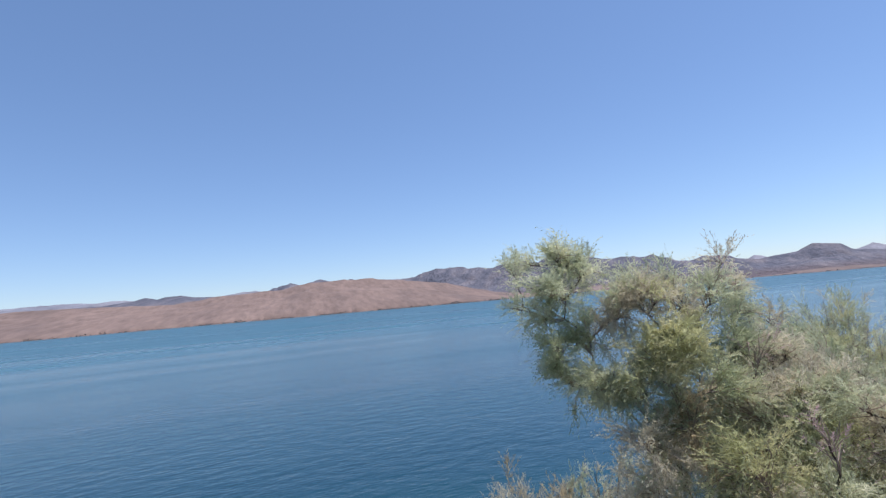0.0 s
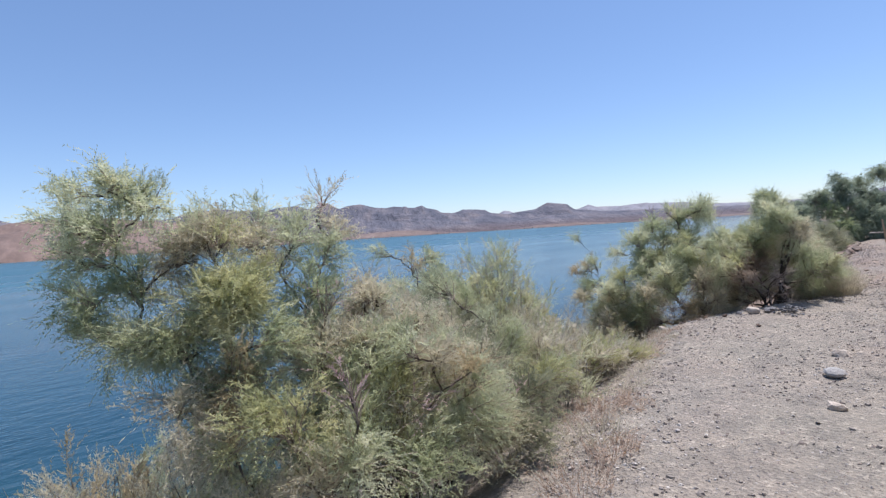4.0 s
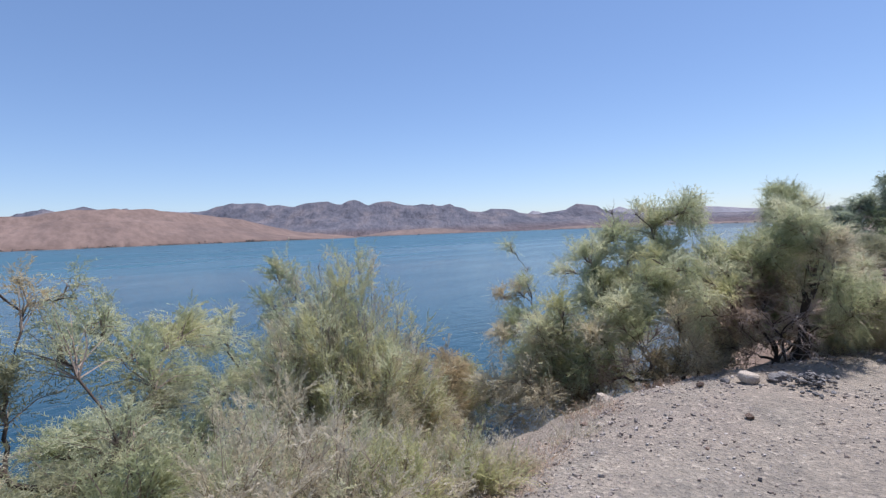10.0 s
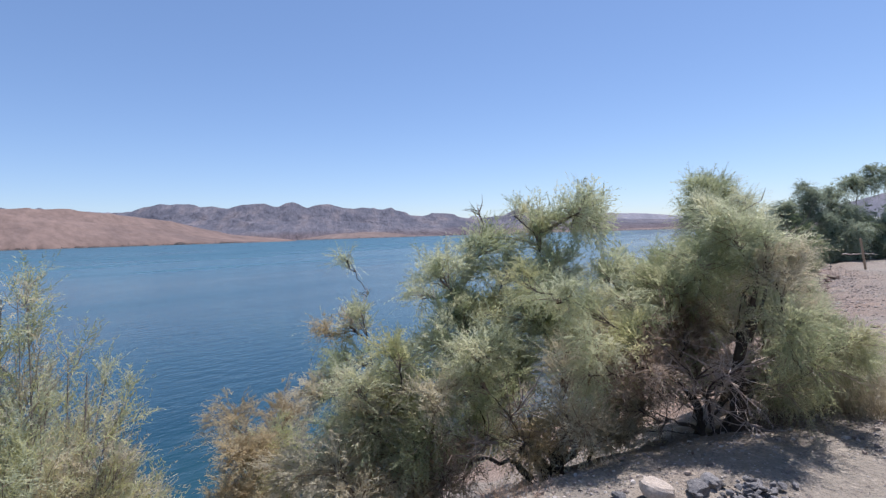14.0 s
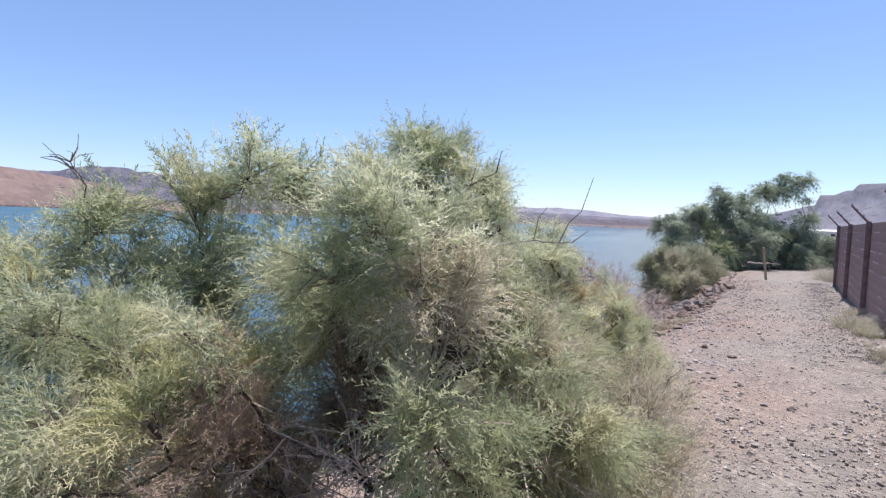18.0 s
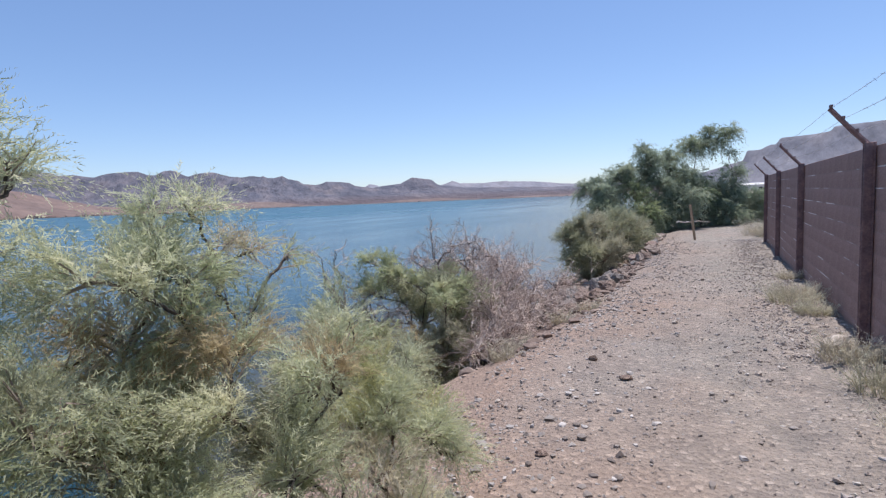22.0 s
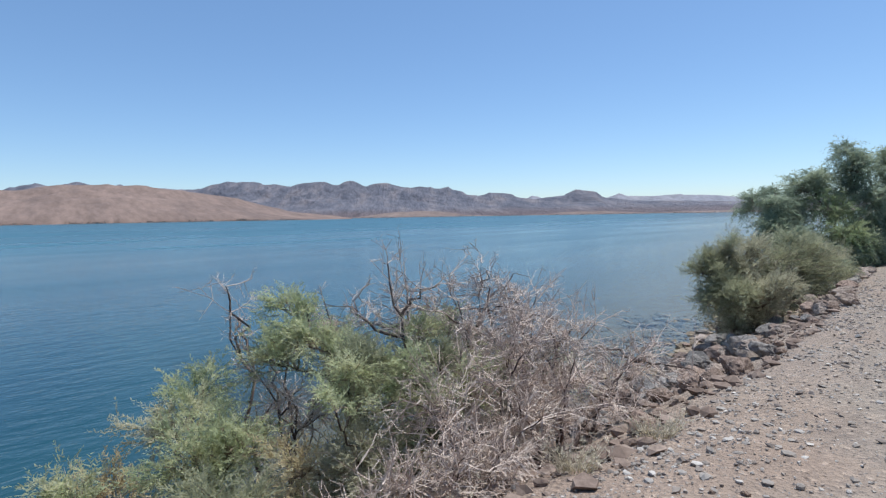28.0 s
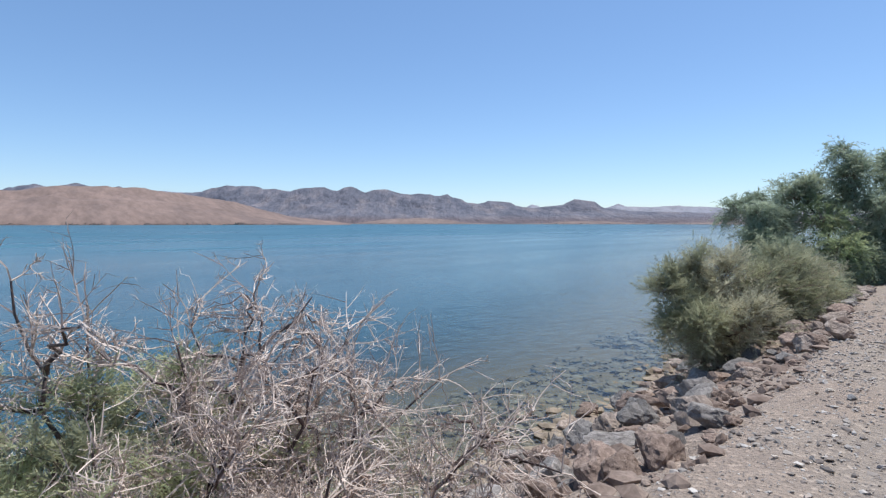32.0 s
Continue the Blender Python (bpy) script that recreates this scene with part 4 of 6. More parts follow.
plant("tamarisk_shrub", "olive brush filling the slope above the water", "shrub", (7.8, 5.6),
      [(7.4, 5.6, 3.1, 0.5, 2), (8.4, 5.0, 3.0, 0.5, 6), (8.3, 6.0, 2.8, 0.5, 0), (7.2, 6.3, 2.5, 0.5, 2), (9.0, 4.3, 2.9, 0.42, 6), (9.2, 3.6, 2.9, 0.32, 3), (6.6, 5.8, 2.8, 0.45, 0)],
      LEAVES, 26, trunk_r=0.025, stems=4, up=0.7, twigs=1.5)
broom("tamarisk_shrub", "pale yellow-green feathery brush along the path's edge with bare pale stalks",
      [(8.2, 3.2, 3.6, 0.46, (2, 8, 6), 22), (7.6, 3.3, 3.75, 0.46, (2, 6, 8), 22), (8.7, 3.15, 3.4, 0.42, (3, 2, 8), 22), (9.15, 3.05, 3.2, 0.36, (3, 6, 8), 20), (9.55, 3.0, 3.0, 0.3, (3, 6, 8), 16), (8.0, 3.9, 3.75, 0.5, (2, 6), 20), (7.4, 2.85, 3.35, 0.34, (2, 8), 14), (8.6, 3.8, 3.3, 0.44, (6, 2), 18), (9.2, 4.0, 3.0, 0.4, (6, 7), 14)],
      LEAVES, 5, bare=0.22, bark=M_GREYBARK, thick=0.007)
plant("tamarisk_shrub", "open tamarisk with bare crooked branches and grey-green plumes", "shrub", (7.0, 4.7),
      [(6.46, 4.9, 4.75, 0.24, 2, 0.5), (6.3, 4.6, 4.3, 0.32, 2), (6.62, 4.4, 4.1, 0.33, 7), (7.15, 4.7, 4.35, 0.34, 2, 0.8), (8.0, 5.2, 4.1, 0.36, 2), (7.45, 4.4, 3.95, 0.38, 0), (7.8, 4.9, 4.1, 0.36, 3, 0.7), (5.9, 4.4, 4.15, 0.33, 2), (6.3, 4.2, 3.8, 0.4, 7), (7.0, 3.9, 3.6, 0.42, 7), (6.15, 3.6, 3.7, 0.36, 7), (6.8, 4.7, 4.6, 0.24, 1, 0.4)],
      LEAVES, 6, leaf=0.040, width=0.0078, k=11, sprig=0.17, spread=0.5, density=1.0, trunk_r=0.06, fork=0.55, up=0.4)
plant("tamarisk_shrub", "slender dark green tamarisk standing near the water", "shrub", (9.9, 7.2),
      [(10.05, 7.4, 4.42, 0.32, 0, 1.2), (9.88, 7.3, 4.0, 0.32, 0), (9.9, 7.2, 3.4, 0.36, 2), (9.2, 6.8, 3.3, 0.42, 0), (8.83, 6.5, 3.85, 0.36, 2), (10.3, 7.3, 4.1, 0.2, 0), (8.6, 6.2, 3.2, 0.45, 2)], LEAVES, 7, trunk_r=0.05, up=0.6)
broom("tamarisk_shrub", "rounded hazy grey-green tamarisk with a brown interior and pinkish tips",
      [(9.95, 5.6, 4.72, 1.0, (2, 3, 6, 2), 75), (9.7, 5.6, 4.4, 0.75, (2, 6), 26), (10.1, 5.6, 4.6, 0.8, (2, 3, 6), 36), (10.5, 5.3, 3.5, 0.4, (6, 3, 2), 24), (9.7, 5.0, 3.5, 0.45, (6, 7), 20), (10.2, 5.1, 3.25, 0.45, (6, 7, 1), 22), (10.7, 5.0, 3.0, 0.3, (6, 3), 14)],
      LEAVES, 8, leaf=0.05, width=0.0085, sprig=0.2, twigs=12, fronds=9, bare=0.06, thick=0.011, bark=M_GREYBARK)
plant("tamarisk_shrub", "orange-tan drying tamarisk low by the water", "shrub", (13.4, 7.2),
      [(14.0, 7.9, 2.15, 0.62, 1, 0.8), (13.1, 7.9, 2.35, 0.45, 1, 0.8), (13.6, 7.5, 1.7, 0.55, 4, 0.6), (13.0, 6.6, 2.1, 0.5, 3, 0.7), (12.2, 6.0, 2.6, 0.45, 1), (12.5, 5.6, 2.3, 0.42, 3), (12.0, 5.8, 2.3, 0.42, 1), (12.4, 5.9, 2.0, 0.45, 6), (11.8, 5.5, 2.0, 0.4, 6), (12.6, 6.3, 2.4, 0.42, 3), (12.9, 5.4, 2.2, 0.4, 6)], LEAVES, 9, trunk_r=0.04, up=0.6, stems=4)

# the thicket halfway along
plant("tamarisk_tree", "broad tamarisk tree with dark crooked limbs over the bank", "tree", (14.0, 3.3),
      [(15.3, 3.5, 5.0, 0.5, 0), (14.7, 3.3, 5.15, 0.36, 2), (14.6, 3.8, 4.95, 0.4, 0), (14.2, 4.2, 4.75, 0.42, 0), (13.6, 4.4, 4.5, 0.38, 2), (15.0, 2.8, 4.25, 0.55, 0), (14.0, 3.6, 4.05, 0.5, 0), (13.7, 4.2, 3.9, 0.5, 0), (14.2, 3.0, 3.85, 0.5, 3), (14.0, 4.4, 3.2, 0.5, 0),
       (13.4, 4.8, 3.4, 0.46, 2), (12.75, 4.6, 3.1, 0.44, 2), (13.5, 5.75, 4.68, 0.13, 2, 1.3), (13.0, 5.6, 3.85, 0.22, 1, 0.8), (13.2, 5.2, 4.1, 0.2, 2), (13.95, 4.1, 5.2, 0.2, -1), (14.5, 4.0, 5.15, 0.16, 2), (13.5, 5.4, 4.3, 0.15, -1), (13.3, 4.3, 2.9, 0.4, 0), (12.9, 4.9, 2.6, 0.42, 2), (13.2, 3.9, 2.75, 0.36, 4, 0.5), (13.6, 3.6, 3.5, 0.42, 0), (14.3, 3.3, 3.4, 0.36, 6), (14.5, 2.9, 3.4, 0.4, 4, 0.6), (14.2, 2.6, 3.55, 0.34, 4, 0.7), (13.6, 3.0, 3.7, 0.34, 6, 0.8), (13.2, 3.5, 3.9, 0.32, 2), (14.0, 3.9, 3.5, 0.4, 0), (14.6, 3.6, 4.5, 0.45, 0), (15.0, 3.6, 3.6, 0.5, 0), (13.2, 4.6, 3.3, 0.38, 0), (12.9, 4.4, 2.8, 0.38, 2), (12.6, 5.2, 3.3, 0.34, 6), (12.3, 5.2, 2.6, 0.36, 6), (13.0, 5.2, 3.6, 0.3, 0),
       (12.56, 4.6, 3.5, 0.3, 2), (12.94, 4.4, 3.74, 0.32, 3), (13.28, 4.2, 3.85, 0.32, 2), (12.88, 3.9, 3.4, 0.32, 6), (13.19, 3.7, 3.6, 0.32, 2), (13.24, 5.4, 3.9, 0.18, 1), (14.0, 5.0, 4.2, 0.25, 2),
       (14.66, 3.6, 4.21, 0.36, 0), (14.5, 4.0, 4.42, 0.32, 2), (14.69, 3.0, 4.44, 0.32, 2), (14.93, 2.8, 4.02, 0.34, 0), (14.31, 3.0, 3.93, 0.36, 6), (14.07, 3.4, 3.89, 0.33, 2), (14.04, 4.0, 4.08, 0.3, 3), (14.04, 4.4, 4.5, 0.27, 2), (14.99, 2.6, 4.43, 0.28, 0), (15.31, 2.4, 4.6, 0.24, 0), (13.72, 4.2, 4.12, 0.26, 0)] + skirt(75, 10, (13.2, 14.8), (2.5, 3.4), (0.1, 0.45), 0.3, (6, 4, 6, 1), 0.6) + skirt(73, 16, (12.6, 15.0), (2.9, 4.4), (0.25, 0.8), 0.36, (-1,)) + skirt(53, 13, (12.3, 15.2), (3.6, 5.0), (0.5, 1.4), 0.4, (0, 6, 2, 6, 4), 0.7) + skirt(63, 9, (11.9, 14.0), (4.0, 4.8), (0.2, 0.7), 0.32, (6, 6, 1, 4), 0.5),
      LEAVES, 10, trunk_r=0.045, fork=0.3, droop=0.35, up=0.45, stems=9, density=1.2, leaf=0.050, width=0.0100, k=11, twigs=1.1, sprig=0.22, spread=0.5, infill=0.35)
plant("tamarisk_tree", "bushy green tamarisk overhanging the path with shade beneath", "tree", (14.6, 2.1),
      [(15.0, 2.0, 5.15, 0.34, 0), (14.2, 1.7, 4.85, 0.32, 2), (14.3, 1.4, 4.5, 0.34, 6), (14.0, 1.3, 4.15, 0.34, 0), (14.85, 1.95, 4.75, 0.24, 2), (15.3, 2.4, 4.25, 0.34, 7), (15.05, 2.3, 3.8, 0.34, 4), (15.0, 2.4, 4.2, 0.34, 0), (14.8, 2.3, 4.1, 0.3, 4), (15.5, 2.4, 4.0, 0.34, 2), (15.3, 2.3, 4.6, 0.28, 0), (14.5, 1.95, 4.5, 0.3, 0), (14.2, 2.0, 4.6, 0.38, 0), (14.6, 2.4, 4.3, 0.45, 0), (15.2, 1.6, 4.1, 0.42, 2), (14.4, 1.15, 3.85, 0.32, 0), (15.0, 1.2, 3.8, 0.34, 7), (15.3, 1.0, 3.6, 0.26, 2), (14.8, 1.0, 3.9, 0.3, 0), (14.2, 2.4, 3.7, 0.4, 4, 0.5), (13.9, 2.3, 4.1, 0.36, 4, 0.35), (14.45, 1.9, 5.05, 0.26, 2), (14.7, 2.2, 3.9, 0.42, 4, 0.8), (15.4, 2.0, 4.6, 0.34, 0), (15.6, 1.9, 4.0, 0.36, 1, 0.8), (15.6, 1.3, 3.75, 0.32, 7), (15.7, 0.95, 3.55, 0.24, 2), (14.3, 1.4, 3.6, 0.28, 7, 0.6),
       (13.32, 2.9, 4.35, 0.25, 2), (13.55, 2.7, 4.25, 0.25, 0), (13.77, 2.5, 4.35, 0.22, 2), (13.29, 2.55, 4.05, 0.25, 2), (13.5, 2.3, 4.05, 0.24, 3), (13.2, 2.6, 3.8, 0.22, 2), (13.4, 2.3, 3.8, 0.22, 4, 0.7), (13.75, 2.3, 4.1, 0.2, 0), (13.46, 3.3, 4.5, 0.2, 3)] + skirt(74, 12, (14.0, 16.2), (1.8, 2.9), (0.2, 0.7), 0.32, (-1,)) + skirt(54, 12, (14.3, 16.6), (1.9, 3.2), (0.35, 0.9), 0.32, (0, 4, 6, 6), 0.7) + skirt(64, 8, (15.0, 16.1), (1.2, 1.7), (0.2, 0.6), 0.24, (0, 6, 2), 0.8),
      LEAVES, 11, leaf=0.040, width=0.0064, k=13, sprig=0.19, spread=0.45, trunk_r=0.03, fork=0.3, droop=0.5, up=0.35, stems=8, density=1.1, infill=0.5)
plant("tamarisk_tree", "tamarisk with a leaning dark trunk and plume-like top", "tree", (14.55, 1.75),
      [(15.0, 2.15, 5.36, 0.2, 0), (15.25, 2.0, 5.3, 0.18, 0), (15.12, 2.1, 5.3, 0.2, 2), (15.05, 2.1, 5.15, 0.24, 0), (15.25, 1.85, 5.12, 0.24, 2), (15.05, 1.9, 4.9, 0.26, 0), (14.9, 2.2, 4.98, 0.2, 0), (15.3, 1.7, 4.98, 0.18, 2), (15.4, 1.6, 4.3, 0.3, 0), (15.45, 1.35, 4.05, 0.26, 6), (14.9, 1.75, 4.96, 0.16, 2), (15.08, 1.7, 4.9, 0.15, 0), (15.27, 1.8, 4.75, 0.16, 2), (14.85, 1.65, 4.7, 0.16, 0), (15.55, 2.0, 4.6, 0.18, 6), (15.71, 1.9, 4.45, 0.19, 2), (15.3, 1.65, 4.45, 0.17, 2), (14.86, 1.5, 3.75, 0.2, 2), (15.1, 1.45, 3.6, 0.2, 2), (15.4, 1.5, 3.75, 0.2, 0), (14.7, 1.75, 4.1, 0.18, 6), (15.3, 1.3, 3.45, 0.2, 2), (14.75, 1.4, 3.5, 0.2, 0)],
      LEAVES, 12, leaf=0.034, width=0.0050, k=15, sprig=0.18, spread=0.42, trunk_r=0.038, fork=0.6, droop=0.4, up=0.45, density=1.1, infill=0.8)
plant("tamarisk_shrub", "tamarisk with a bare grey snag above feathery plumes", "shrub", (16.2, 2.3),
      [(16.55, 2.4, 5.15, 0.18, 2), (16.7, 2.4, 4.95, 0.2, 2, 0.7), (16.45, 2.2, 4.7, 0.24, 2), (15.95, 1.9, 4.6, 0.22, 0), (16.35, 2.4, 4.4, 0.32, 0), (17.05, 2.05, 4.55, 0.24, 2), (16.9, 2.1, 4.3, 0.3, 1, 0.8), (16.4, 1.8, 4.2, 0.3, 7, 0.6), (16.0, 1.6, 3.95, 0.34, 0), (16.8, 1.8, 4.0, 0.32, 2), (15.9, 1.4, 3.8, 0.26, 2), (16.5, 1.5, 3.7, 0.3, 7), (16.29, 2.58, 4.1, 0.24, 6), (16.42, 2.46, 3.95, 0.24, 0), (16.1, 2.42, 4.0, 0.24, 4, 0.7), (16.7, 2.56, 4.1, 0.22, 2), (16.14, 2.7, 4.26, 0.22, 2), (15.9, 2.15, 3.9, 0.22, 6)],
      LEAVES, 13, leaf=0.034, width=0.0050, k=15, sprig=0.18, spread=0.42, trunk_r=0.03, fork=0.4, up=0.5, density=1.35, infill=1.4, stems=3)
plant("tamarisk_shrub", "soft light-green tamarisk spreading to the path's edge", "shrub", (17.5, 1.75),
      [(17.6, 1.6, 4.2, 0.16, 2), (17.7, 1.5, 4.0, 0.18, 3), (17.35, 1.45, 4.1, 0.18, 1, 0.8), (17.92, 1.55, 3.8, 0.12, 3), (17.1, 1.35, 4.12, 0.17, 2), (17.6, 1.35, 3.9, 0.17, 2), (17.9, 1.75, 3.6, 0.22, 3), (17.4, 1.3, 3.65, 0.2, 6),
       (17.2, 1.7, 3.8, 0.24, 7), (17.7, 2.0, 3.6, 0.26, 0), (16.95, 1.3, 3.9, 0.2, 2), (17.75, 1.72, 4.35, 0.1, 2, 0.7), (17.5, 1.2, 3.5, 0.17, 2), (16.9, 1.6, 4.1, 0.2, 2), (17.1, 1.75, 4.2, 0.2, 1, 0.8), (18.05, 1.6, 3.75, 0.16, 2), (18.2, 1.5, 3.6, 0.15, 3), (18.1, 1.35, 3.45, 0.16, 2), (17.9, 1.3, 3.6, 0.17, 2), (18.3, 1.65, 3.85, 0.12, 2, 0.8), (17.0, 1.45, 3.7, 0.2, 0)],
      LEAVES, 14, leaf=0.032, width=0.0044, k=15, sprig=0.16, spread=0.42, trunk_r=0.02, stems=4, up=0.8, density=1.15, infill=0.9)
plant("tamarisk_tree", "sparse tamarisk with yellowing tips and dark limbs", "tree", (16.75, 2.0),
      [(17.23, 2.1, 4.82, 0.17, 2, 0.8), (17.07, 2.15, 4.75, 0.15, 2), (17.34, 2.12, 4.66, 0.16, 6, 0.7), (17.78, 2.06, 4.57, 0.1, 3, 0.8), (17.55, 2.08, 4.62, 0.1, 1, 0.6), (17.13, 2.0, 4.55, 0.16, 0), (17.0, 1.9, 4.42, 0.17, 0), (17.34, 2.1, 4.45, 0.15, 3, 0.8), (17.5, 2.02, 4.36, 0.14, 2, 0.8), (17.28, 1.85, 4.22, 0.16, 2), (17.0, 2.2, 4.1, 0.26, 0), (16.7, 2.0, 4.6, 0.2, 2), (17.4, 2.4, 3.9, 0.28, 7), (16.9, 2.5, 3.7, 0.3, 7)],
      LEAVES, 15, leaf=0.032, width=0.0044, k=15, sprig=0.16, spread=0.42, trunk_r=0.035, fork=0.3, up=0.35, density=1.15, infill=0.8)

broom("dry_weeds", "bleached straw-coloured dry weeds at the foot of the tamarisk",
      [(16.75, 1.2, 3.75, 0.3, (8, 8, 6), 26), (17.1, 1.1, 3.7, 0.28, (8, 8, 2), 24), (16.4, 1.15, 3.7, 0.26, (8, 6), 18)],
      LEAVES, 83, leaf=0.03, width=0.005, sprig=0.12, twigs=7, fronds=7, bare=0.3, bark=M_DEADWOOD, thick=0.004)

# green and dead brush on the open bank
plant("tamarisk_shrub", "olive-green tamarisk growing through dead brush", "shrub", (22.6, 4.4),
      [(22.0, 5.55, 3.05, 0.38, 2), (21.6, 5.4, 2.75, 0.38, 6, 0.9), (21.1, 5.2, 2.4, 0.36, 1, 0.9), (22.65, 5.0, 3.85, 0.28, 3, 0.8), (22.4, 4.8, 3.4, 0.4, 2), (23.1, 4.8, 3.35, 0.38, 0), (23.8, 4.4, 3.15, 0.4, 0, 0.8), (22.9, 4.3, 2.95, 0.45, 0), (21.8, 4.5, 2.8, 0.42, 2), (22.1, 3.9, 2.7, 0.38, 1, 0.5), (20.9, 5.3, 2.1, 0.28, 1), (23.3, 3.7, 2.6, 0.4, 0, 0.6), (20.3, 5.1, 2.05, 0.28, 1), (20.6, 5.0, 2.3, 0.32, 6), (20.85, 5.15, 2.55, 0.34, 2), (20.8, 4.1, 2.4, 0.38, 6), (21.5, 4.6, 2.75, 0.4, 2), (21.4, 3.8, 2.55, 0.4, 6), (22.5, 3.8, 2.55, 0.4, 6), (20.5, 4.3, 2.15, 0.3, 1), (22.9, 4.6, 3.2, 0.38, 0), (23.4, 4.4, 2.95, 0.4, 0), (24.4, 4.3, 3.1, 0.38, 3, 0.8), (24.8, 3.9, 2.9, 0.38, 3, 0.8), (25.4, 3.6, 2.8, 0.34, 6, 0.7),
       (22.66, 4.6, 3.8, 0.26, 3, 0.8), (22.49, 4.4, 3.6, 0.28, 2), (22.7, 4.2, 3.5, 0.28, 3, 0.8), (22.45, 3.7, 3.45, 0.26, 2, 0.8), (22.75, 3.8, 3.45, 0.28, 0), (22.95, 3.6, 3.4, 0.28, 2), (23.0, 3.3, 3.2, 0.26, 0, 0.8), (23.7, 4.2, 3.5, 0.28, 2, 0.8), (23.6, 3.8, 3.3, 0.3, 0), (23.5, 3.4, 3.1, 0.28, 2), (22.15, 3.4, 3.35, 0.22, 3, 0.8), (24.4, 4.4, 3.4, 0.3, 3, 0.8), (24.0, 3.6, 3.05, 0.3, 2, 0.8)] + skirt(55, 22, (20.3, 24.0), (3.0, 4.8), (0.2, 0.75), 0.38, (0, 6, 6, 2, 1)) + skirt(56, 8, (23.0, 25.6), (3.9, 4.7), (0.5, 1.3), 0.4, (3, 2, 0, 2)),
      BROOM, 16, leaf=0.052, width=0.0120, k=11, trunk_r=0.035, droop=0.3, up=0.6, stems=4, infill=0.5, density=1.1)


def dead_brush(seed, base, limbs, label):
    """Bleached leafless brush: dark crooked forking limbs and a haze of pale twigs."""
    rng = np.random.default_rng(seed)
    b = np.array([*base, float(ground_z(*base)) - 0.05])
    root = tagged(new("dead_brush"), label, "dead shrub")
    root.location = b
    T, fine = [], []

    def crooked(p0, p2, k, bend):
        mid = (p0 + p2) / 2 + rng.normal(0, bend, 3) + np.array([0, 0, bend * 0.8])
        p = bezier(p0[None], mid[None], p2[None], k)
        kink = rng.normal(0, 1, (1, k, 3)) * np.sin(np.linspace(0, np.pi, k))[None, :, None] * 0.20 * bend
        return p + kink

    def twig_out(p, n, lens, lean):
        at = rng.integers(2, p.shape[1], n)
        s0 = p[0][at]
        along = p[0][np.minimum(at + 1, p.shape[1] - 1)] - p[0][at - 1]
        along /= np.linalg.norm(along, axis=1, keepdims=True) + 1e-6
        d = rng.normal(size=(n, 3)) * 0.8 + along * 0.6 + np.array([0, 0, lean])
        d /= np.linalg.norm(d, axis=1, keepdims=True)
        e0 = s0 + d * lens * (0.3 + 0.9 * rng.random((n, 1)))
        c0 = (s0 + e0) / 2 + rng.normal(0, 0.05, (n, 3))
        return s0, c0, e0

    for tip, thick, dense in limbs:
        tip = np.array(tip) - b
        foot = np.array([*(tip[:2] * 0.35 * rng.random()), 0.05])
        span = np.linalg.norm(tip - foot)
        p = crooked(foot, tip, 14, 0.11 * span)
        v, f = tubes(p, np.linspace(thick * 1.0, 0.006, 14)[None], 6)
        part_np("limb", v, f, M_DEADBARK, root, smooth=True)
        groups = [(p, int(dense * 27), 0.40)]
        for k in range(3):
            at = rng.integers(4, 11)
            d = rng.normal(size=3) * np.array([1, 1, 0.5]) + (tip - foot) / span * 0.9
            d /= np.linalg.norm(d)
            q = crooked(p[0][at], p[0][at] + d * span * (0.2 + 0.2 * rng.random()), 9, 0.07 * span)
            v, f = tubes(q, np.linspace(thick * 0.6, 0.005, 9)[None], 5)
            part_np("limb", v, f, M_DEADBARK, root, smooth=True)
            groups.append((q, int(dense * 17), 0.30))
        for path, n, ln in groups:
            T.append((*twig_out(path, max(n, 2), ln, 0.05), np.full(max(n, 2), 0.0065)))
            for count, scale, r in ((4, 0.6, 0.004), (3, 0.45, 0.003)):
                src = T[-1]
                n2 = len(src[0]) * count
                pick = rng.integers(0, len(src[0]), n2)
                s = (0.3 + 0.7 * rng.random((n2, 1)))
                q0 = (1 - s) ** 2 * src[0][pick] + 2 * s * (1 - s) * src[1][pick] + s ** 2 * src[2][pick]
                dd = (src[2][pick] - src[0][pick])
                lng = np.linalg.norm(dd, axis=1, keepdims=True)
                dd = dd / (lng + 1e-6) + rng.normal(0, 0.7, (n2, 3)) - np.array([0, 0, 0.1])
                dd /= np.linalg.norm(dd, axis=1, keepdims=True)
                q2 = q0 + dd * np.clip(lng * scale, 0.05, 0.3) * (0.5 + 0.9 * rng.random((n2, 1)))
                q1 = (q0 + q2) / 2 + rng.normal(0, 0.02, (n2, 3))
                (T if r > 0.0035 else fine).append((q0, q1, q2, np.full(n2, r)))
    paths = bezier(*(np.concatenate([t[i] for t in T]) for i in range(3)), 4)
    rad = np.concatenate([t[3] for t in T])[:, None] * np.linspace(1, 0.4, 4)[None]
    v, f = tubes(paths, rad, 3)
    q0, q1, q2, _ = (np.concatenate([t[i] for t in fine]) for i in range(4))
    side = np.cross(q2 - q0, rng.normal(size=q0.shape))
    side *= 0.0024 / (np.linalg.norm(side, axis=1, keepdims=True) + 1e-9)
    blades = np.stack([q0 - side, q0 + side, q1 + side * 0.7, q1 - side * 0.7, q1 - side * 0.7, q1 + side * 0.7, q2 + side * 0.3, q2 - side * 0.3], 1).reshape(-1, 3)
    f = np.concatenate([f, len(v) + np.arange(len(blades)).reshape(-1, 4)])
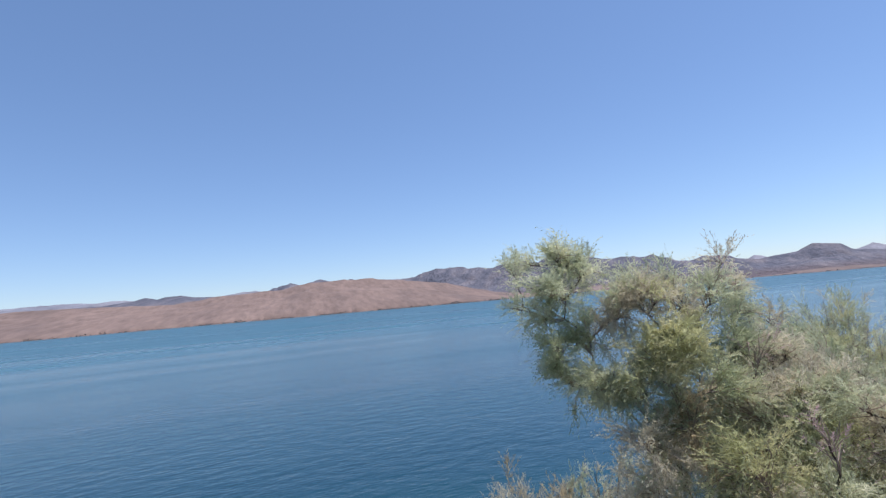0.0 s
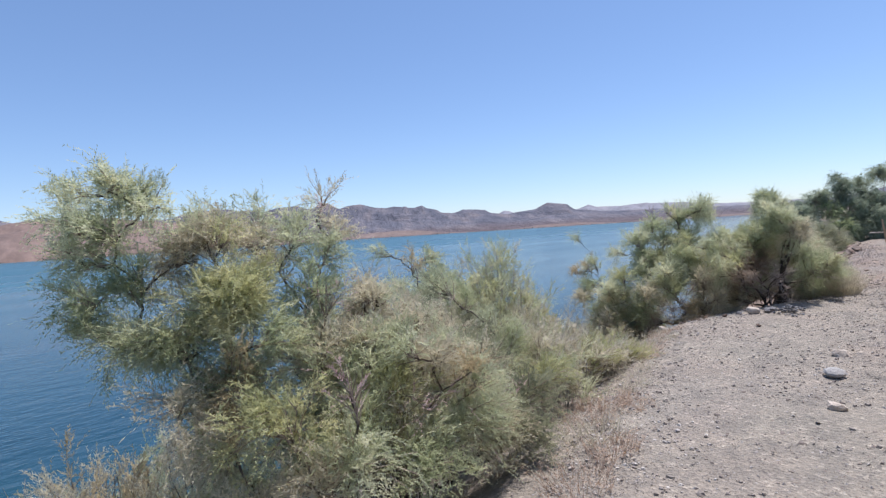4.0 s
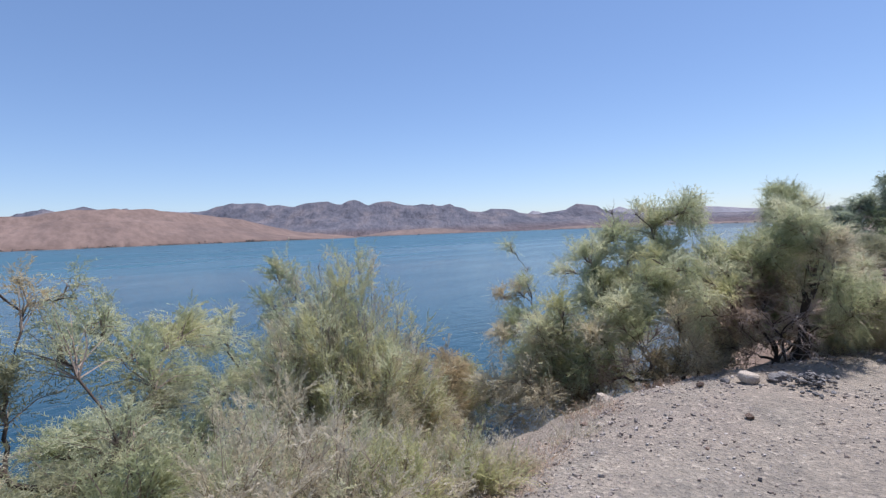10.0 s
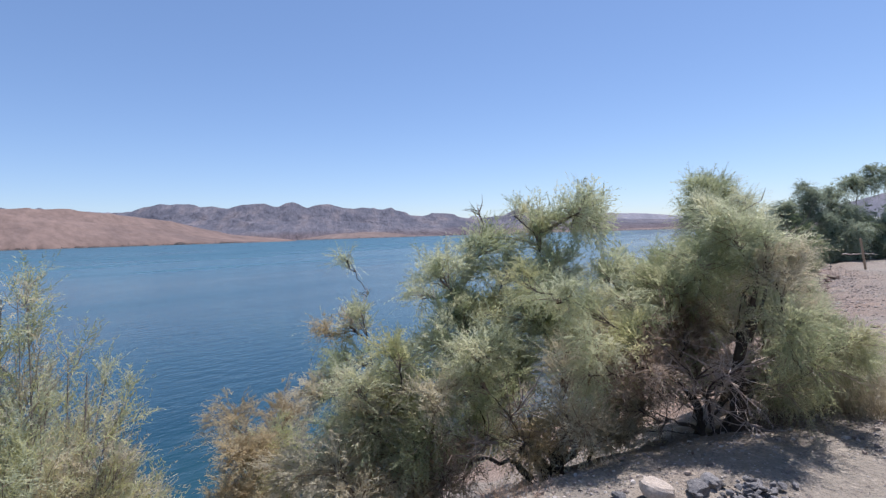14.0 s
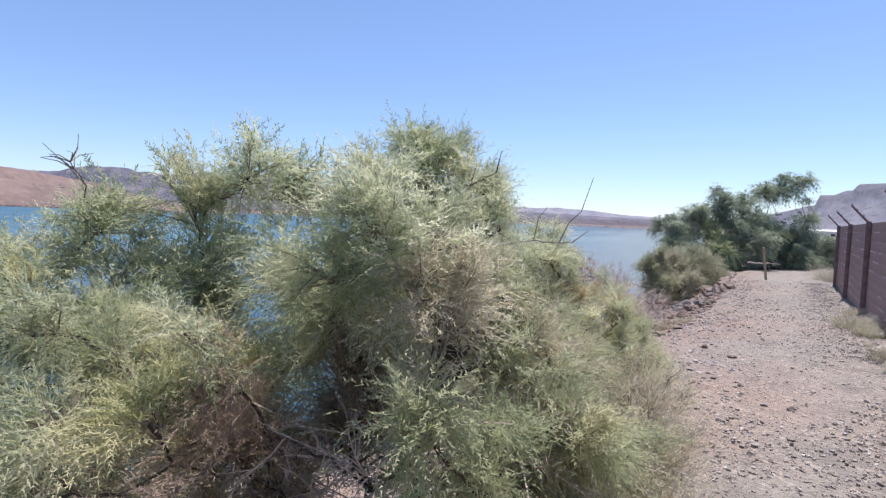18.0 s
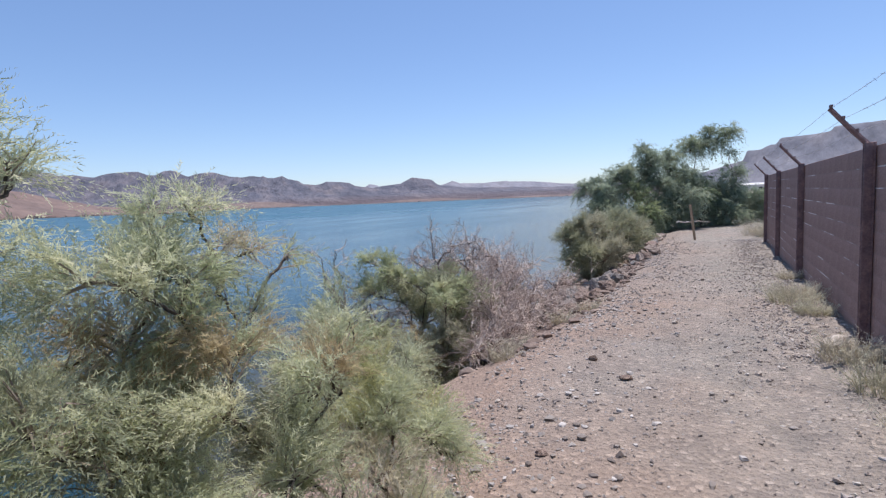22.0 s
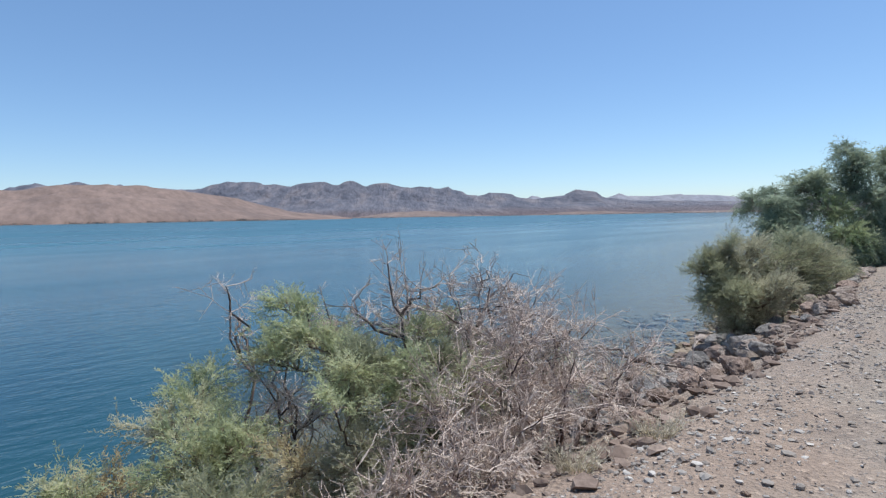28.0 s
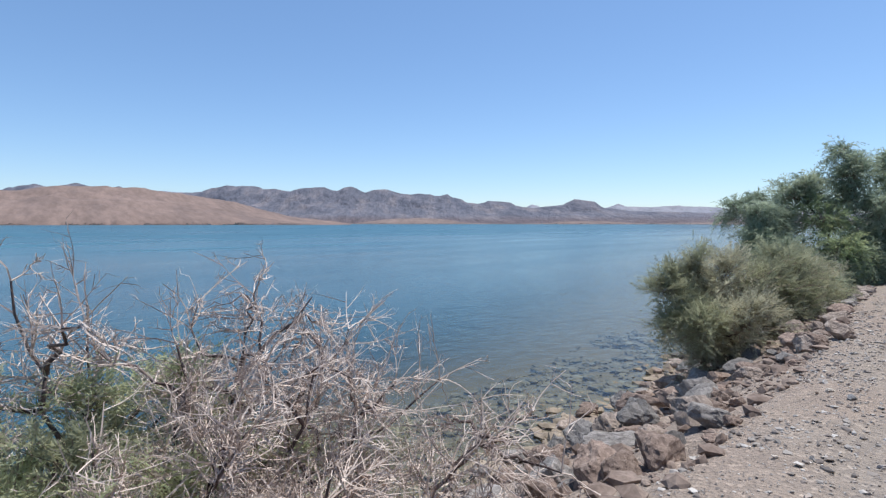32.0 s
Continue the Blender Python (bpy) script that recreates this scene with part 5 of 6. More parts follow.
    tagged(part_np("twigwork", np.concatenate([v, blades]), f, M_DEADWOOD, root, "bleached grey-pink twigs"), kind="stuff")
    return root


dead_brush(31, (23.9, 3.7), [((23.4, 4.3, 4.3), 0.032, 0.8), ((22.9, 4.7, 3.95), 0.028, 0.8), ((24.9, 4.35, 4.2), 0.032, 1.0), ((24.2, 4.1, 3.85), 0.03, 1.2), ((25.4, 3.9, 3.8), 0.03, 1.3), ((24.9, 3.6, 3.6), 0.025, 1.4), ((25.9, 3.4, 3.4), 0.03, 1.3), ((24.5, 4.5, 4.05), 0.022, 0.8), ((25.2, 4.1, 4.05), 0.022, 0.8), ((23.8, 4.5, 4.1), 0.022, 0.8), ((24.3, 3.4, 3.5), 0.022, 1.4), ((23.6, 3.5, 3.5), 0.022, 1.2)],
           "leafless bleached dead brush with crooked dark limbs")
dead_brush(32, (24.6, 3.1), [((26.3, 2.8, 3.2), 0.035, 0.8), ((25.6, 2.7, 3.2), 0.025, 1.2), ((24.6, 2.9, 3.3), 0.025, 1.3), ((23.8, 3.0, 3.1), 0.025, 1.2), ((23.2, 3.2, 2.8), 0.025, 1.2), ((25.2, 3.4, 3.4), 0.025, 1.2), ((24.0, 3.6, 3.2), 0.02, 1.2), ((22.6, 3.0, 2.7), 0.02, 1.0)],
           "tangled low dead brush of grey-pink twigs on the bank")
dead_brush(34, (14.8, 2.0), [((14.3, 1.6, 3.8), 0.014, 0.4), ((14.8, 1.3, 3.75), 0.012, 0.4), ((15.3, 1.4, 3.8), 0.012, 0.4), ((14.0, 2.2, 3.9), 0.014, 0.4), ((15.6, 1.6, 3.8), 0.012, 0.4)], "tangle of dry twigs beneath the thicket")
dead_brush(35, (22.9, 2.95), [((22.2, 2.75, 2.95), 0.014, 0.9), ((22.6, 2.6, 3.0), 0.014, 0.7), ((23.1, 2.6, 3.0), 0.014, 0.7), ((23.6, 2.6, 3.1), 0.014, 0.6), ((21.8, 2.9, 2.8), 0.014, 0.8), ((23.0, 3.1, 3.3), 0.014, 0.8)], "low bleached twigs sprawling over the crest")
dead_brush(33, (22.7, 4.9), [((22.45, 5.85, 3.95), 0.03, 0.3), ((22.9, 5.2, 3.8), 0.02, 0.6), ((22.3, 5.0, 3.3), 0.02, 0.8)], "bare dead branch with a bleached tip")

# shrub among the boulders
plant("tamarisk_shrub", "olive-brown tamarisk growing among boulders at the water", "shrub", (34.6, 3.9),
      [(34.2, 4.2, 3.15, 0.75, 6, 0.7), (35.3, 3.7, 3.25, 0.85, 0, 0.8), (36.5, 3.1, 3.3, 0.8, 0, 0.8), (33.1, 4.6, 3.3, 0.5, 2, 0.9), (33.9, 4.1, 2.3, 0.8, 6, 0.8), (35.9, 3.5, 2.4, 0.9, 0, 0.8), (33.0, 4.4, 2.6, 0.5, 2), (33.8, 4.2, 3.9, 0.32, 2), (38.0, 2.9, 2.9, 0.7, 0), (35.2, 4.8, 3.2, 0.55, 0), (37.2, 3.4, 3.6, 0.6, 0), (34.7, 4.0, 3.65, 0.6, 6), (36.0, 3.4, 3.7, 0.6, 0), (33.5, 4.3, 2.95, 0.55, 2), (35.0, 4.0, 2.8, 0.7, 6), (34.0, 4.4, 3.5, 0.5, 6), (36.8, 3.0, 2.7, 0.7, 0)] + skirt(57, 16, (32.8, 38.4), (2.9, 4.9), (0.3, 1.0), 0.6, (0, 2, 6)),
      OLIVE, 17, density=1.2, trunk_r=0.05, leaf=0.075, width=0.014, k=10, sprig=0.26, up=0.7, stems=7, twigs=1.7, droop=0.2, infill=0.7)
# grove at the end of the path
GROVE = [(M_TREE, "crown"), (M_TREE2, "bright_foliage"), (M_TREE3, "grey_green_foliage")]
plant("mesquite_tree", "drooping dark green tree leaning out over the lake", "tree", (43.0, 3.6),
      [(42.0, 5.9, 5.1, 0.5, 0), (42.2, 5.3, 5.3, 0.45, 0, 0.6), (42.0, 5.1, 4.3, 0.75, 0), (43.0, 4.6, 5.45, 0.75, 0), (43.0, 3.8, 4.7, 0.95, 1, 0.8), (42.0, 4.4, 3.6, 0.8, 0), (43.3, 4.2, 5.8, 0.5, 2), (41.2, 4.2, 3.2, 0.7, 2), (42.4, 3.2, 3.7, 0.8, 1), (41.8, 6.1, 4.7, 0.3, 0), (41.6, 5.2, 4.9, 0.55, 0), (41.2, 4.9, 4.1, 0.6, 2), (42.6, 4.9, 4.7, 0.7, 0), (41.0, 4.6, 3.5, 0.6, 0), (42.2, 5.4, 3.7, 0.6, 0)] + skirt(58, 8, (40.6, 43.6), (2.8, 5.0), (0.4, 1.2), 0.75, (0, 0, 2)),
      GROVE, 20, density=2.3, trunk_r=0.14, leaf=0.13, width=0.030, k=8, sprig=0.42, infill=0.8, droop=0.9, up=0.1)
plant("mesquite_tree", "dark green tree in the grove at the path's end", "tree", (44.3, 2.4),
      [(44.0, 3.45, 6.9, 0.5, 0), (44.0, 3.2, 6.2, 0.75, 0), (44.9, 2.4, 6.3, 0.7, 2), (44.0, 2.6, 5.0, 1.0, 0), (44.8, 1.8, 5.4, 0.8, 0), (43.8, 2.0, 3.9, 0.9, 0), (44.2, 3.4, 5.4, 0.8, 0), (45.4, 1.2, 4.6, 0.9, 1, 0.7), (43.6, 2.8, 3.6, 0.7, 0)] + skirt(59, 8, (43.2, 46.0), (1.2, 3.4), (0.5, 1.6), 0.8, (0, 0, 2)),
      GROVE, 21, density=2.2, trunk_r=0.16, leaf=0.13, width=0.030, k=8, sprig=0.42, infill=0.6, droop=0.9, up=0.1)
plant("mesquite_tree", "tallest tree of the grove with a slanting trunk", "tree", (45.6, 1.1),
      [(46.0, 1.5, 6.9, 0.8, 2), (46.8, 0.6, 7.65, 0.62, 2), (47.0, -0.3, 7.55, 0.6, 2), (46.5, 0.7, 7.0, 0.6, 0), (46.0, 1.2, 5.2, 0.9, 0), (46.8, 0.2, 4.7, 1.1, 0), (47.2, -0.5, 5.6, 0.6, 0), (46.5, 0.2, 3.7, 0.9, 0), (46.4, -0.3, 6.6, 0.35, 0, 0.6)] + skirt(60, 8, (45.6, 47.8), (-0.4, 1.8), (0.5, 2.0), 0.8, (0, 0, 2)),
      GROVE, 22, density=2.2, trunk_r=0.17, leaf=0.13, width=0.030, k=8, sprig=0.42, infill=0.5, droop=1.0, up=0.1, fork=0.55)
plant("mesquite_shrub", "dense dark shrub closing the end of the path", "shrub", (47.4, -1.1),
      [(47.8, -0.9, 4.2, 0.95, 0), (48.0, -1.8, 3.9, 0.9, 1, 0.8), (47.2, -0.2, 3.5, 0.8, 0), (48.4, -2.6, 3.5, 0.85, 1), (47.6, -1.6, 3.2, 0.7, 0), (49.0, -3.4, 3.6, 0.9, 1)] + skirt(61, 8, (46.8, 48.6), (-2.8, 0.2), (0.3, 1.2), 0.7, (0, 0, 1)),
      GROVE, 23, density=1.8, trunk_r=0.08, leaf=0.12, width=0.02, k=8, sprig=0.4, droop=0.7, up=0.3, stems=3)
plant("mesquite_shrub", "bright green shrub beyond the wall's end", "shrub", (44.5, -2.4),
      [(44.6, -2.3, 3.6, 0.6, 1), (45.2, -2.9, 3.8, 0.7, 1), (44.3, -3.3, 3.5, 0.7, 1), (45.8, -3.8, 3.9, 0.8, 2)], GROVE, 24, trunk_r=0.05, leaf=0.11, width=0.018, k=8, sprig=0.35, droop=0.5, up=0.4, stems=3)


# ---- desert beyond the wall's end ----
def scrub(name, label, spots, material, seed, per=60, leaf=0.5):
    """Far scrub as one mass of small leaf clumps on the plain."""
    rng = np.random.default_rng(seed)
    vs = []
    for x, y, r in spots:
        n = per
        c = np.array([x, y, float(ground_z(x, y)) + r * 0.5])
        d = rng.normal(size=(n, 3))
        d /= np.linalg.norm(d, axis=1, keepdims=True)
        pos = c + d * r * rng.random((n, 1)) ** 0.5 * np.array([1.1, 1.1, 0.65])
        v, f = needles(pos, d, np.full(n, r * 0.35), 5, leaf * r, leaf * r * 0.3, 0.3, rng)
        vs.append(v)
    v = np.concatenate(vs)
    ob = part_np(name, v, np.arange(len(v)).reshape(-1, 3), material)
    return tagged(ob, label, "scrub", kind="stuff")


rs = np.random.default_rng(77)
spots = [(55 + 330 * rs.random() ** 1.4, -4 - 60 * rs.random(), 0.8 + 1.2 * rs.random()) for _ in range(260)]
spots = [(x, y - (x - 50) * 0.12, r) for x, y, r in spots]
scrub("desert_scrub", "scattered olive-green desert scrub on the plain", spots, M_TREE2, 5, per=30)
ra = np.random.default_rng(78)
shore_spots = []
for k in range(900):
    a = radians(-34 + 110 * ra.random())
    d = (1003 if a < radians(32) else 1425) + 22 * ra.random() ** 2
    shore_spots.append((12 + d * math.sin(a), d * math.cos(a), 0.7 + 1.1 * ra.random() ** 2 + (1.0 if k % 9 == 0 and d < 1100 else 0.0)))


M_SHOREBRUSH = foliage_material("dark_shore_brush", (0.12, 0.115, 0.105), (0.16, 0.15, 0.135), (0.22, 0.195, 0.17), 0.05)


def shore_brush(spots, seed):
    rng = np.random.default_rng(seed)
    vs = []
    for x, y, r in spots:
        n = 14
        d = rng.normal(size=(n, 3))
        d /= np.linalg.norm(d, axis=1, keepdims=True)
        pos = np.array([x, y, r * 0.5]) + d * r * np.array([3.2, 1.0, 0.5])
        v, f = needles(pos, d, np.full(n, r * 0.4), 4, r * 0.8, r * 0.5, 0.2, rng)
        vs.append(v)
    v = np.concatenate(vs)
    return tagged(part_np("shore_brush", v, np.arange(len(v)).reshape(-1, 3), M_SHOREBRUSH), "dark line of brush along the far shore", "scrub", kind="stuff")


shore_brush(shore_spots, 6)


def house(x, y, w, d, h, turn, label):
    """A low flat-roofed house far off on the plain."""
    root = tagged(new("house"), label, "house", "houses below the mesa")
    root.matrix_world = pose(x, y, float(ground_z(x, y)) - 0.1, 0, 0, turn)
    bm = bmesh.new()
    box(bm, -w / 2, w / 2, -d / 2, d / 2, 0, h, 0.05)
    part("wall", bm, M_WHITE, root)
    bm = bmesh.new()
    made = bmesh.ops.create_cube(bm, size=1, matrix=Matrix.LocRotScale((0, 0, h + 0.45), None, (w + 1.0, d + 1.0, 0.9)))
    for v in made["verts"]:
        if v.co.z > h + 0.5:
            v.co.y *= 0.15
    part("roof", bm, M_WHITE, root)
    for k in range(4):
        bm = bmesh.new()
        cx = -w / 2 + (k + 0.5) * w / 4
        box(bm, cx - 0.8, cx + 0.8, -d / 2 - 0.05, -d / 2 + 0.02, 1.0, 2.2)
        box(bm, cx - 0.8, cx + 0.8, d / 2 - 0.02, d / 2 + 0.05, 1.0, 2.2)
        part("window", bm, M_WINDOW, root)
    return root


house(330, -14, 26, 9, 3.4, 84, "long low white house on the plain")
house(360, -36, 18, 9, 3.2, 95, "small white house with a pale roof")
house(300, -26, 12, 8, 3.0, 90, "small pale house among scrub")


# ---- block wall ----
WALL_Y0, WALL_Y1, WALL_X0, WALL_X1, WALL_TOP = -1.44, -1.26, 2.0, 35.4, 5.18
COURSE, BLOCK = 0.2, 0.4
wall = new("wall_block", None)
tagged(wall, "brown concrete block wall with rusty posts along the path", "wall", kind="structure")
bm = bmesh.new()
box(bm, WALL_X0, WALL_X1, WALL_Y0 + 0.003, WALL_Y1 - 0.002, WALL_TOP - 2.35, WALL_TOP - 0.004)
part("mortar", bm, M_MORTAR, wall, "pale stained mortar")
bm = bmesh.new()
box(bm, 0.003, BLOCK - 0.003, WALL_Y0, WALL_Y1, 0.005, COURSE - 0.005, 0.003)
block_mesh = bpy.data.meshes.new("block")
bm.to_mesh(block_mesh)
bm.free()
block_mesh.materials.append(M_BLOCK)
bv = np.array([v.co for v in block_mesh.vertices])
bf = [list(p.vertices) for p in block_mesh.polygons]
rest_v, rest_f = [], []
for row in range(11):
    z = WALL_TOP - COURSE * (row + 1)
    col, x = 0, WALL_X0 + (0.2 if row % 2 else 0.0)
    while x + BLOCK <= WALL_X1 + 0.01:
        if 18.3 < x < 29.6:
            ob = new("block", block_mesh)
            ob.parent = wall
            ob.location = (x, 0.0, z)
        else:
            o = len(rest_v) * len(bv)
            rest_v.append(bv + np.array([x, 0, z]))
            rest_f += [[i + o for i in f] for f in bf]
        x += BLOCK
me = bpy.data.meshes.new("blocks")
me.from_pydata(np.concatenate(rest_v).tolist(), [], rest_f)
me.materials.append(M_BLOCK)
blocks = tagged(new("blocks", me), kind="stuff")
blocks.parent = wall


def fence_post(x):
    """A steel post against the wall with an outward arm for the barbed wire."""
    root = tagged(new("fence_post"), "dark rusty steel post with slanted barbed-wire arm", "fence post", "posts along the wall")
    z0 = float(ground_z(x, -1.22)) - 0.1
    root.location = (x, -1.205, z0)
    h = WALL_TOP + 0.03 - z0
    bm = bmesh.new()
    box(bm, -0.042, 0.042, -0.05, -0.028, 0, h, 0.004)
    box(bm, -0.042, -0.026, -0.028, 0.04, 0, h, 0.004)
    box(bm, 0.026, 0.042, -0.028, 0.04, 0, h, 0.004)
    part("post", bm, M_STEEL, root)
    v, f = tubes(np.array([[[0, -0.02, h - 0.05], [-0.04, 0.14, h + 0.12], [-0.08, 0.32, h + 0.33]]]), np.array([[0.026, 0.024, 0.022]]), 6)
    part_np("arm", v, f, M_STEEL, root)
    for s in (0.35, 0.68, 0.97):
        bm = bmesh.new()
        cx, cy, cz = -0.08 * s, -0.02 + 0.34 * s, h - 0.05 + 0.38 * s
        box(bm, cx - 0.03, cx + 0.03, cy - 0.012, cy + 0.012, cz + 0.01, cz + 0.045)
        part("clip", bm, M_STEEL, root)
    return root


POSTS = [3.8, 8.3, 12.9, 17.4, 21.95, 26.85, 31.1, 35.3]
for x in POSTS:
    fence_post(x)
for s in (0.35, 0.68, 0.97):
    wire = tagged(new("barbed_wire"), "thin barbed wire strung between the post arms", "barbed wire", "strands above the wall")
    P, barbs = [], []
    for a, b in zip(POSTS[:-1], POSTS[1:]):
        for t in np.linspace(0, 1, 9)[:-1]:
            P.append((a + (b - a) * t - 0.08 * s, -1.225 + 0.34 * s, WALL_TOP + 0.0 + 0.38 * s - 0.12 * t * (1 - t)))
    P = np.array(P)
    v, f = tubes(P[None], np.full((1, len(P)), 0.0018), 4)
    part_np("strand", v, f, M_WIRE, wire)
    rb = np.random.default_rng(int(s * 100))
    n = 150
    i = rb.integers(0, len(P) - 1, n)
    u = rb.random((n, 1))
    c = P[i] * (1 - u) + P[i + 1] * u
    d = rb.normal(size=(n, 3)) * np.array([0.3, 1, 1])
    d = d / np.linalg.norm(d, axis=1, keepdims=True) * 0.014
    v, f = tubes(np.stack([c - d, c + d], 1), np.full((n, 2), 0.0013), 3)
    tagged(part_np("barbing", v, f, M_WIRE, wire), kind="stuff")


# ---- stones ----
def rock_mesh(name, seed, subdiv, material, planes=18, flat=0.75, lumpy=0.16):
    """An angular stone of radius about 1: a sphere cut by random planes and roughened."""
    rng = np.random.default_rng(seed)
    bm = bmesh.new()
    bmesh.ops.create_icosphere(bm, subdivisions=subdiv, radius=1)
    pn = rng.normal(size=(planes, 3))
    pn /= np.linalg.norm(pn, axis=1, keepdims=True)
    pd = 0.55 + 0.35 * rng.random(planes)
    for v in bm.verts:
        u = np.array(v.co.normalized())
        dots = pn @ u
        r = 1.0
        for q, d in zip(dots, pd):
            if q > 1e-3:
                r = min(r, d / q)
        r *= 1 + lumpy * noise.noise(Vector(u * 2.3) + Vector((seed, 0, 0))) + 0.5 * lumpy * noise.noise(Vector(u * 6) + Vector((0, seed, 0))) + 0.35 * lumpy * noise.noise(Vector(u * 14) + Vector((0, 0, seed)))
        v.co = Vector(u * r)
        v.co.z *= flat
    me = bpy.data.meshes.new(name)
    bm.to_mesh(me)
    bm.free()
    me.materials.append(material)
    return me


def place_stone(me, name, label, x, y, r, seed, group="", sink=0.3, category="stone", stretch=(1, 1, 1)):
    rng = random.Random(seed)
    ob = tagged(new(name, me), label, category, group)
    ob.location = (x, y, float(ground_z(x, y)) + r * (0.7 - sink) * stretch[2])
    ob.rotation_euler = (rng.uniform(-0.25, 0.25), rng.uniform(-0.25, 0.25), rng.uniform(0, 6.28))
    ob.scale = (r * stretch[0] * rng.uniform(0.85, 1.25), r * stretch[1] * rng.uniform(0.8, 1.15), r * stretch[2] * rng.uniform(0.8, 1.1))
    return ob


ROCKS = (M_STONE, M_STONE_TAN, M_BOULDER_GREY, M_BOULDER_GREY, M_STONE, M_STONE_TAN, M_STONE, M_BOULDER_GREY)
BOULDERS = [rock_mesh("boulder", 100 + k, 3, ROCKS[k], lumpy=0.12) for k in range(8)]
BIG = [rock_mesh("boulder", 100 + k, 4, ROCKS[k], lumpy=0.13) for k in range(8)]
STONES = [rock_mesh("stone", 200 + k, 2, (M_STONE, M_STONE_GREY, M_STONE, M_STONE_PALE)[k % 4], 12) for k in range(8)]
ROUND = [rock_mesh("round_stone", 300 + k, 3, (M_STONE_LIGHT, M_STONE_GREY, M_STONE_PALE)[k % 3], 3, 0.6, 0.1) for k in range(3)]

# loose stones beside the path
place_stone(ROUND[2], "boulder", "smooth pale rounded boulder beside a stone pile", 12.75, 1.92, 0.105, 1, sink=0.25, stretch=(1.15, 0.85, 1.45))
place_stone(STONES[3], "stone", "pale angular rock on the crest of the bank", 12.05, 3.3, 0.11, 2)
place_stone(ROUND[0], "stone", "light grey rounded stone lying on the gravel", 8.95, 0.34, 0.10, 3, sink=0.25)
place_stone(STONES[3], "stone", "flat pale stone half sunk in gravel", 7.85, 0.22, 0.11, 4, sink=0.6)
place_stone(STONES[7], "stone", "flat pale stone half sunk in gravel", 9.95, 0.36, 0.11, 5, sink=0.6)
place_stone(STONES[3], "stone", "cream stone at the foot of the wall", 21.65, -0.95, 0.17, 6, sink=0.45)
place_stone(STONES[0], "stone", "dark reddish stone on the path's edge", 20.3, 0.72, 0.07, 7, stretch=(1, 1, 0.7))
place_stone(STONES[4], "stone", "dark reddish stone on the path's edge", 12.35, 2.3, 0.055, 8)
place_stone(STONES[1], "stone", "dark stone with a small stick of rock beside the pile", 12.6, 2.12, 0.06, 9)
place_stone(STONES[5], "stone", "grey block of rock by the stone pile", 12.95, 1.72, 0.09, 10)
place_stone(STONES[1], "stone", "dark angular rock by the stone pile", 13.15, 1.68, 0.1, 11)

# heap of dark stones by the boulder
pile = tagged(new("stone_pile"), "heap of dark blue-grey fist-sized stones", "stone pile")
pile.location = (13.0, 1.4, float(ground_z(13.0, 1.4)))
rp = random.Random(4)
for k in range(90):
    ang, rad = rp.uniform(0, 6.28), abs(rp.gauss(0, 0.17))
    r = rp.uniform(0.016, 0.034)
    px, py = rad * math.cos(ang) * 1.35, rad * math.sin(ang) * 0.9
    ob = new("stone", STONES[(1, 5)[k % 2]])
    ob.parent = pile
    gz_ = float(ground_z(13.0 + px, 1.4 + py)) - pile.location.z
    ob.location = (px, py, gz_ + 0.02 + 0.10 * math.exp(-(rad / 0.25) ** 2) * rp.random())
    ob.rotation_euler = (rp.uniform(-0.4, 0.4), rp.uniform(-0.4, 0.4), rp.uniform(0, 6.28))
    ob.scale = (r * 1.3, r, r)

# boulders down the bank
rb = random.Random(9)
placed = []
tries = 0
while len(placed) < 295 and tries < 12000:
    tries += 1
    x = rb.uniform(22, 42)
    if x < 26.5 and rb.random() < 0.7:
        continue
    e, w = float(edge_y(x)), float(water_y(x))
    y = e + 0.05 + (w - e + 0.5) * rb.random() ** 0.9
    r = rb.choice((0.08, 0.10, 0.12, 0.14, 0.17, 0.20, 0.25, 0.32)) * (0.75 if x < 27 else 1.0)
    if y < e + 0.5:
        r = min(r, 0.24)
    if any((x - a) ** 2 + (y - b) ** 2 < (0.56 * (r + c)) ** 2 for a, b, c in placed):
        continue
    placed.append((x, y, r))
    k = rb.randrange(8)
    place_stone((BIG if r > 0.16 else BOULDERS)[k], "boulder", ("angular pinkish-brown boulder on the bank", "angular tan boulder on the bank", "angular warm grey boulder on the bank")[(0, 1, 2, 2, 0, 1, 0, 2)[k]], x, y, r, tries, "boulders along the bank", 0.32, "boulder")
place_stone(BIG[2], "boulder", "big brown-grey upright boulder on the bank", 30.5, 3.0, 0.34, 3, "boulders along the bank", 0.3, "boulder", (1, 1, 1.15))
place_stone(BIG[2], "boulder", "big dark boulder at the waterline", 33.6, 5.6, 0.45, 12, "boulders along the bank", 0.3, "boulder")
place_stone(BIG[1], "boulder", "blocky tan boulder at the path's edge", 28.3, 2.3, 0.3, 13, "boulders along the bank", 0.3, "boulder")
place_stone(BIG[4], "boulder", "low reddish boulder at the path's edge", 26.9, 2.5, 0.28, 14, "boulders along the bank", 0.3, "boulder")

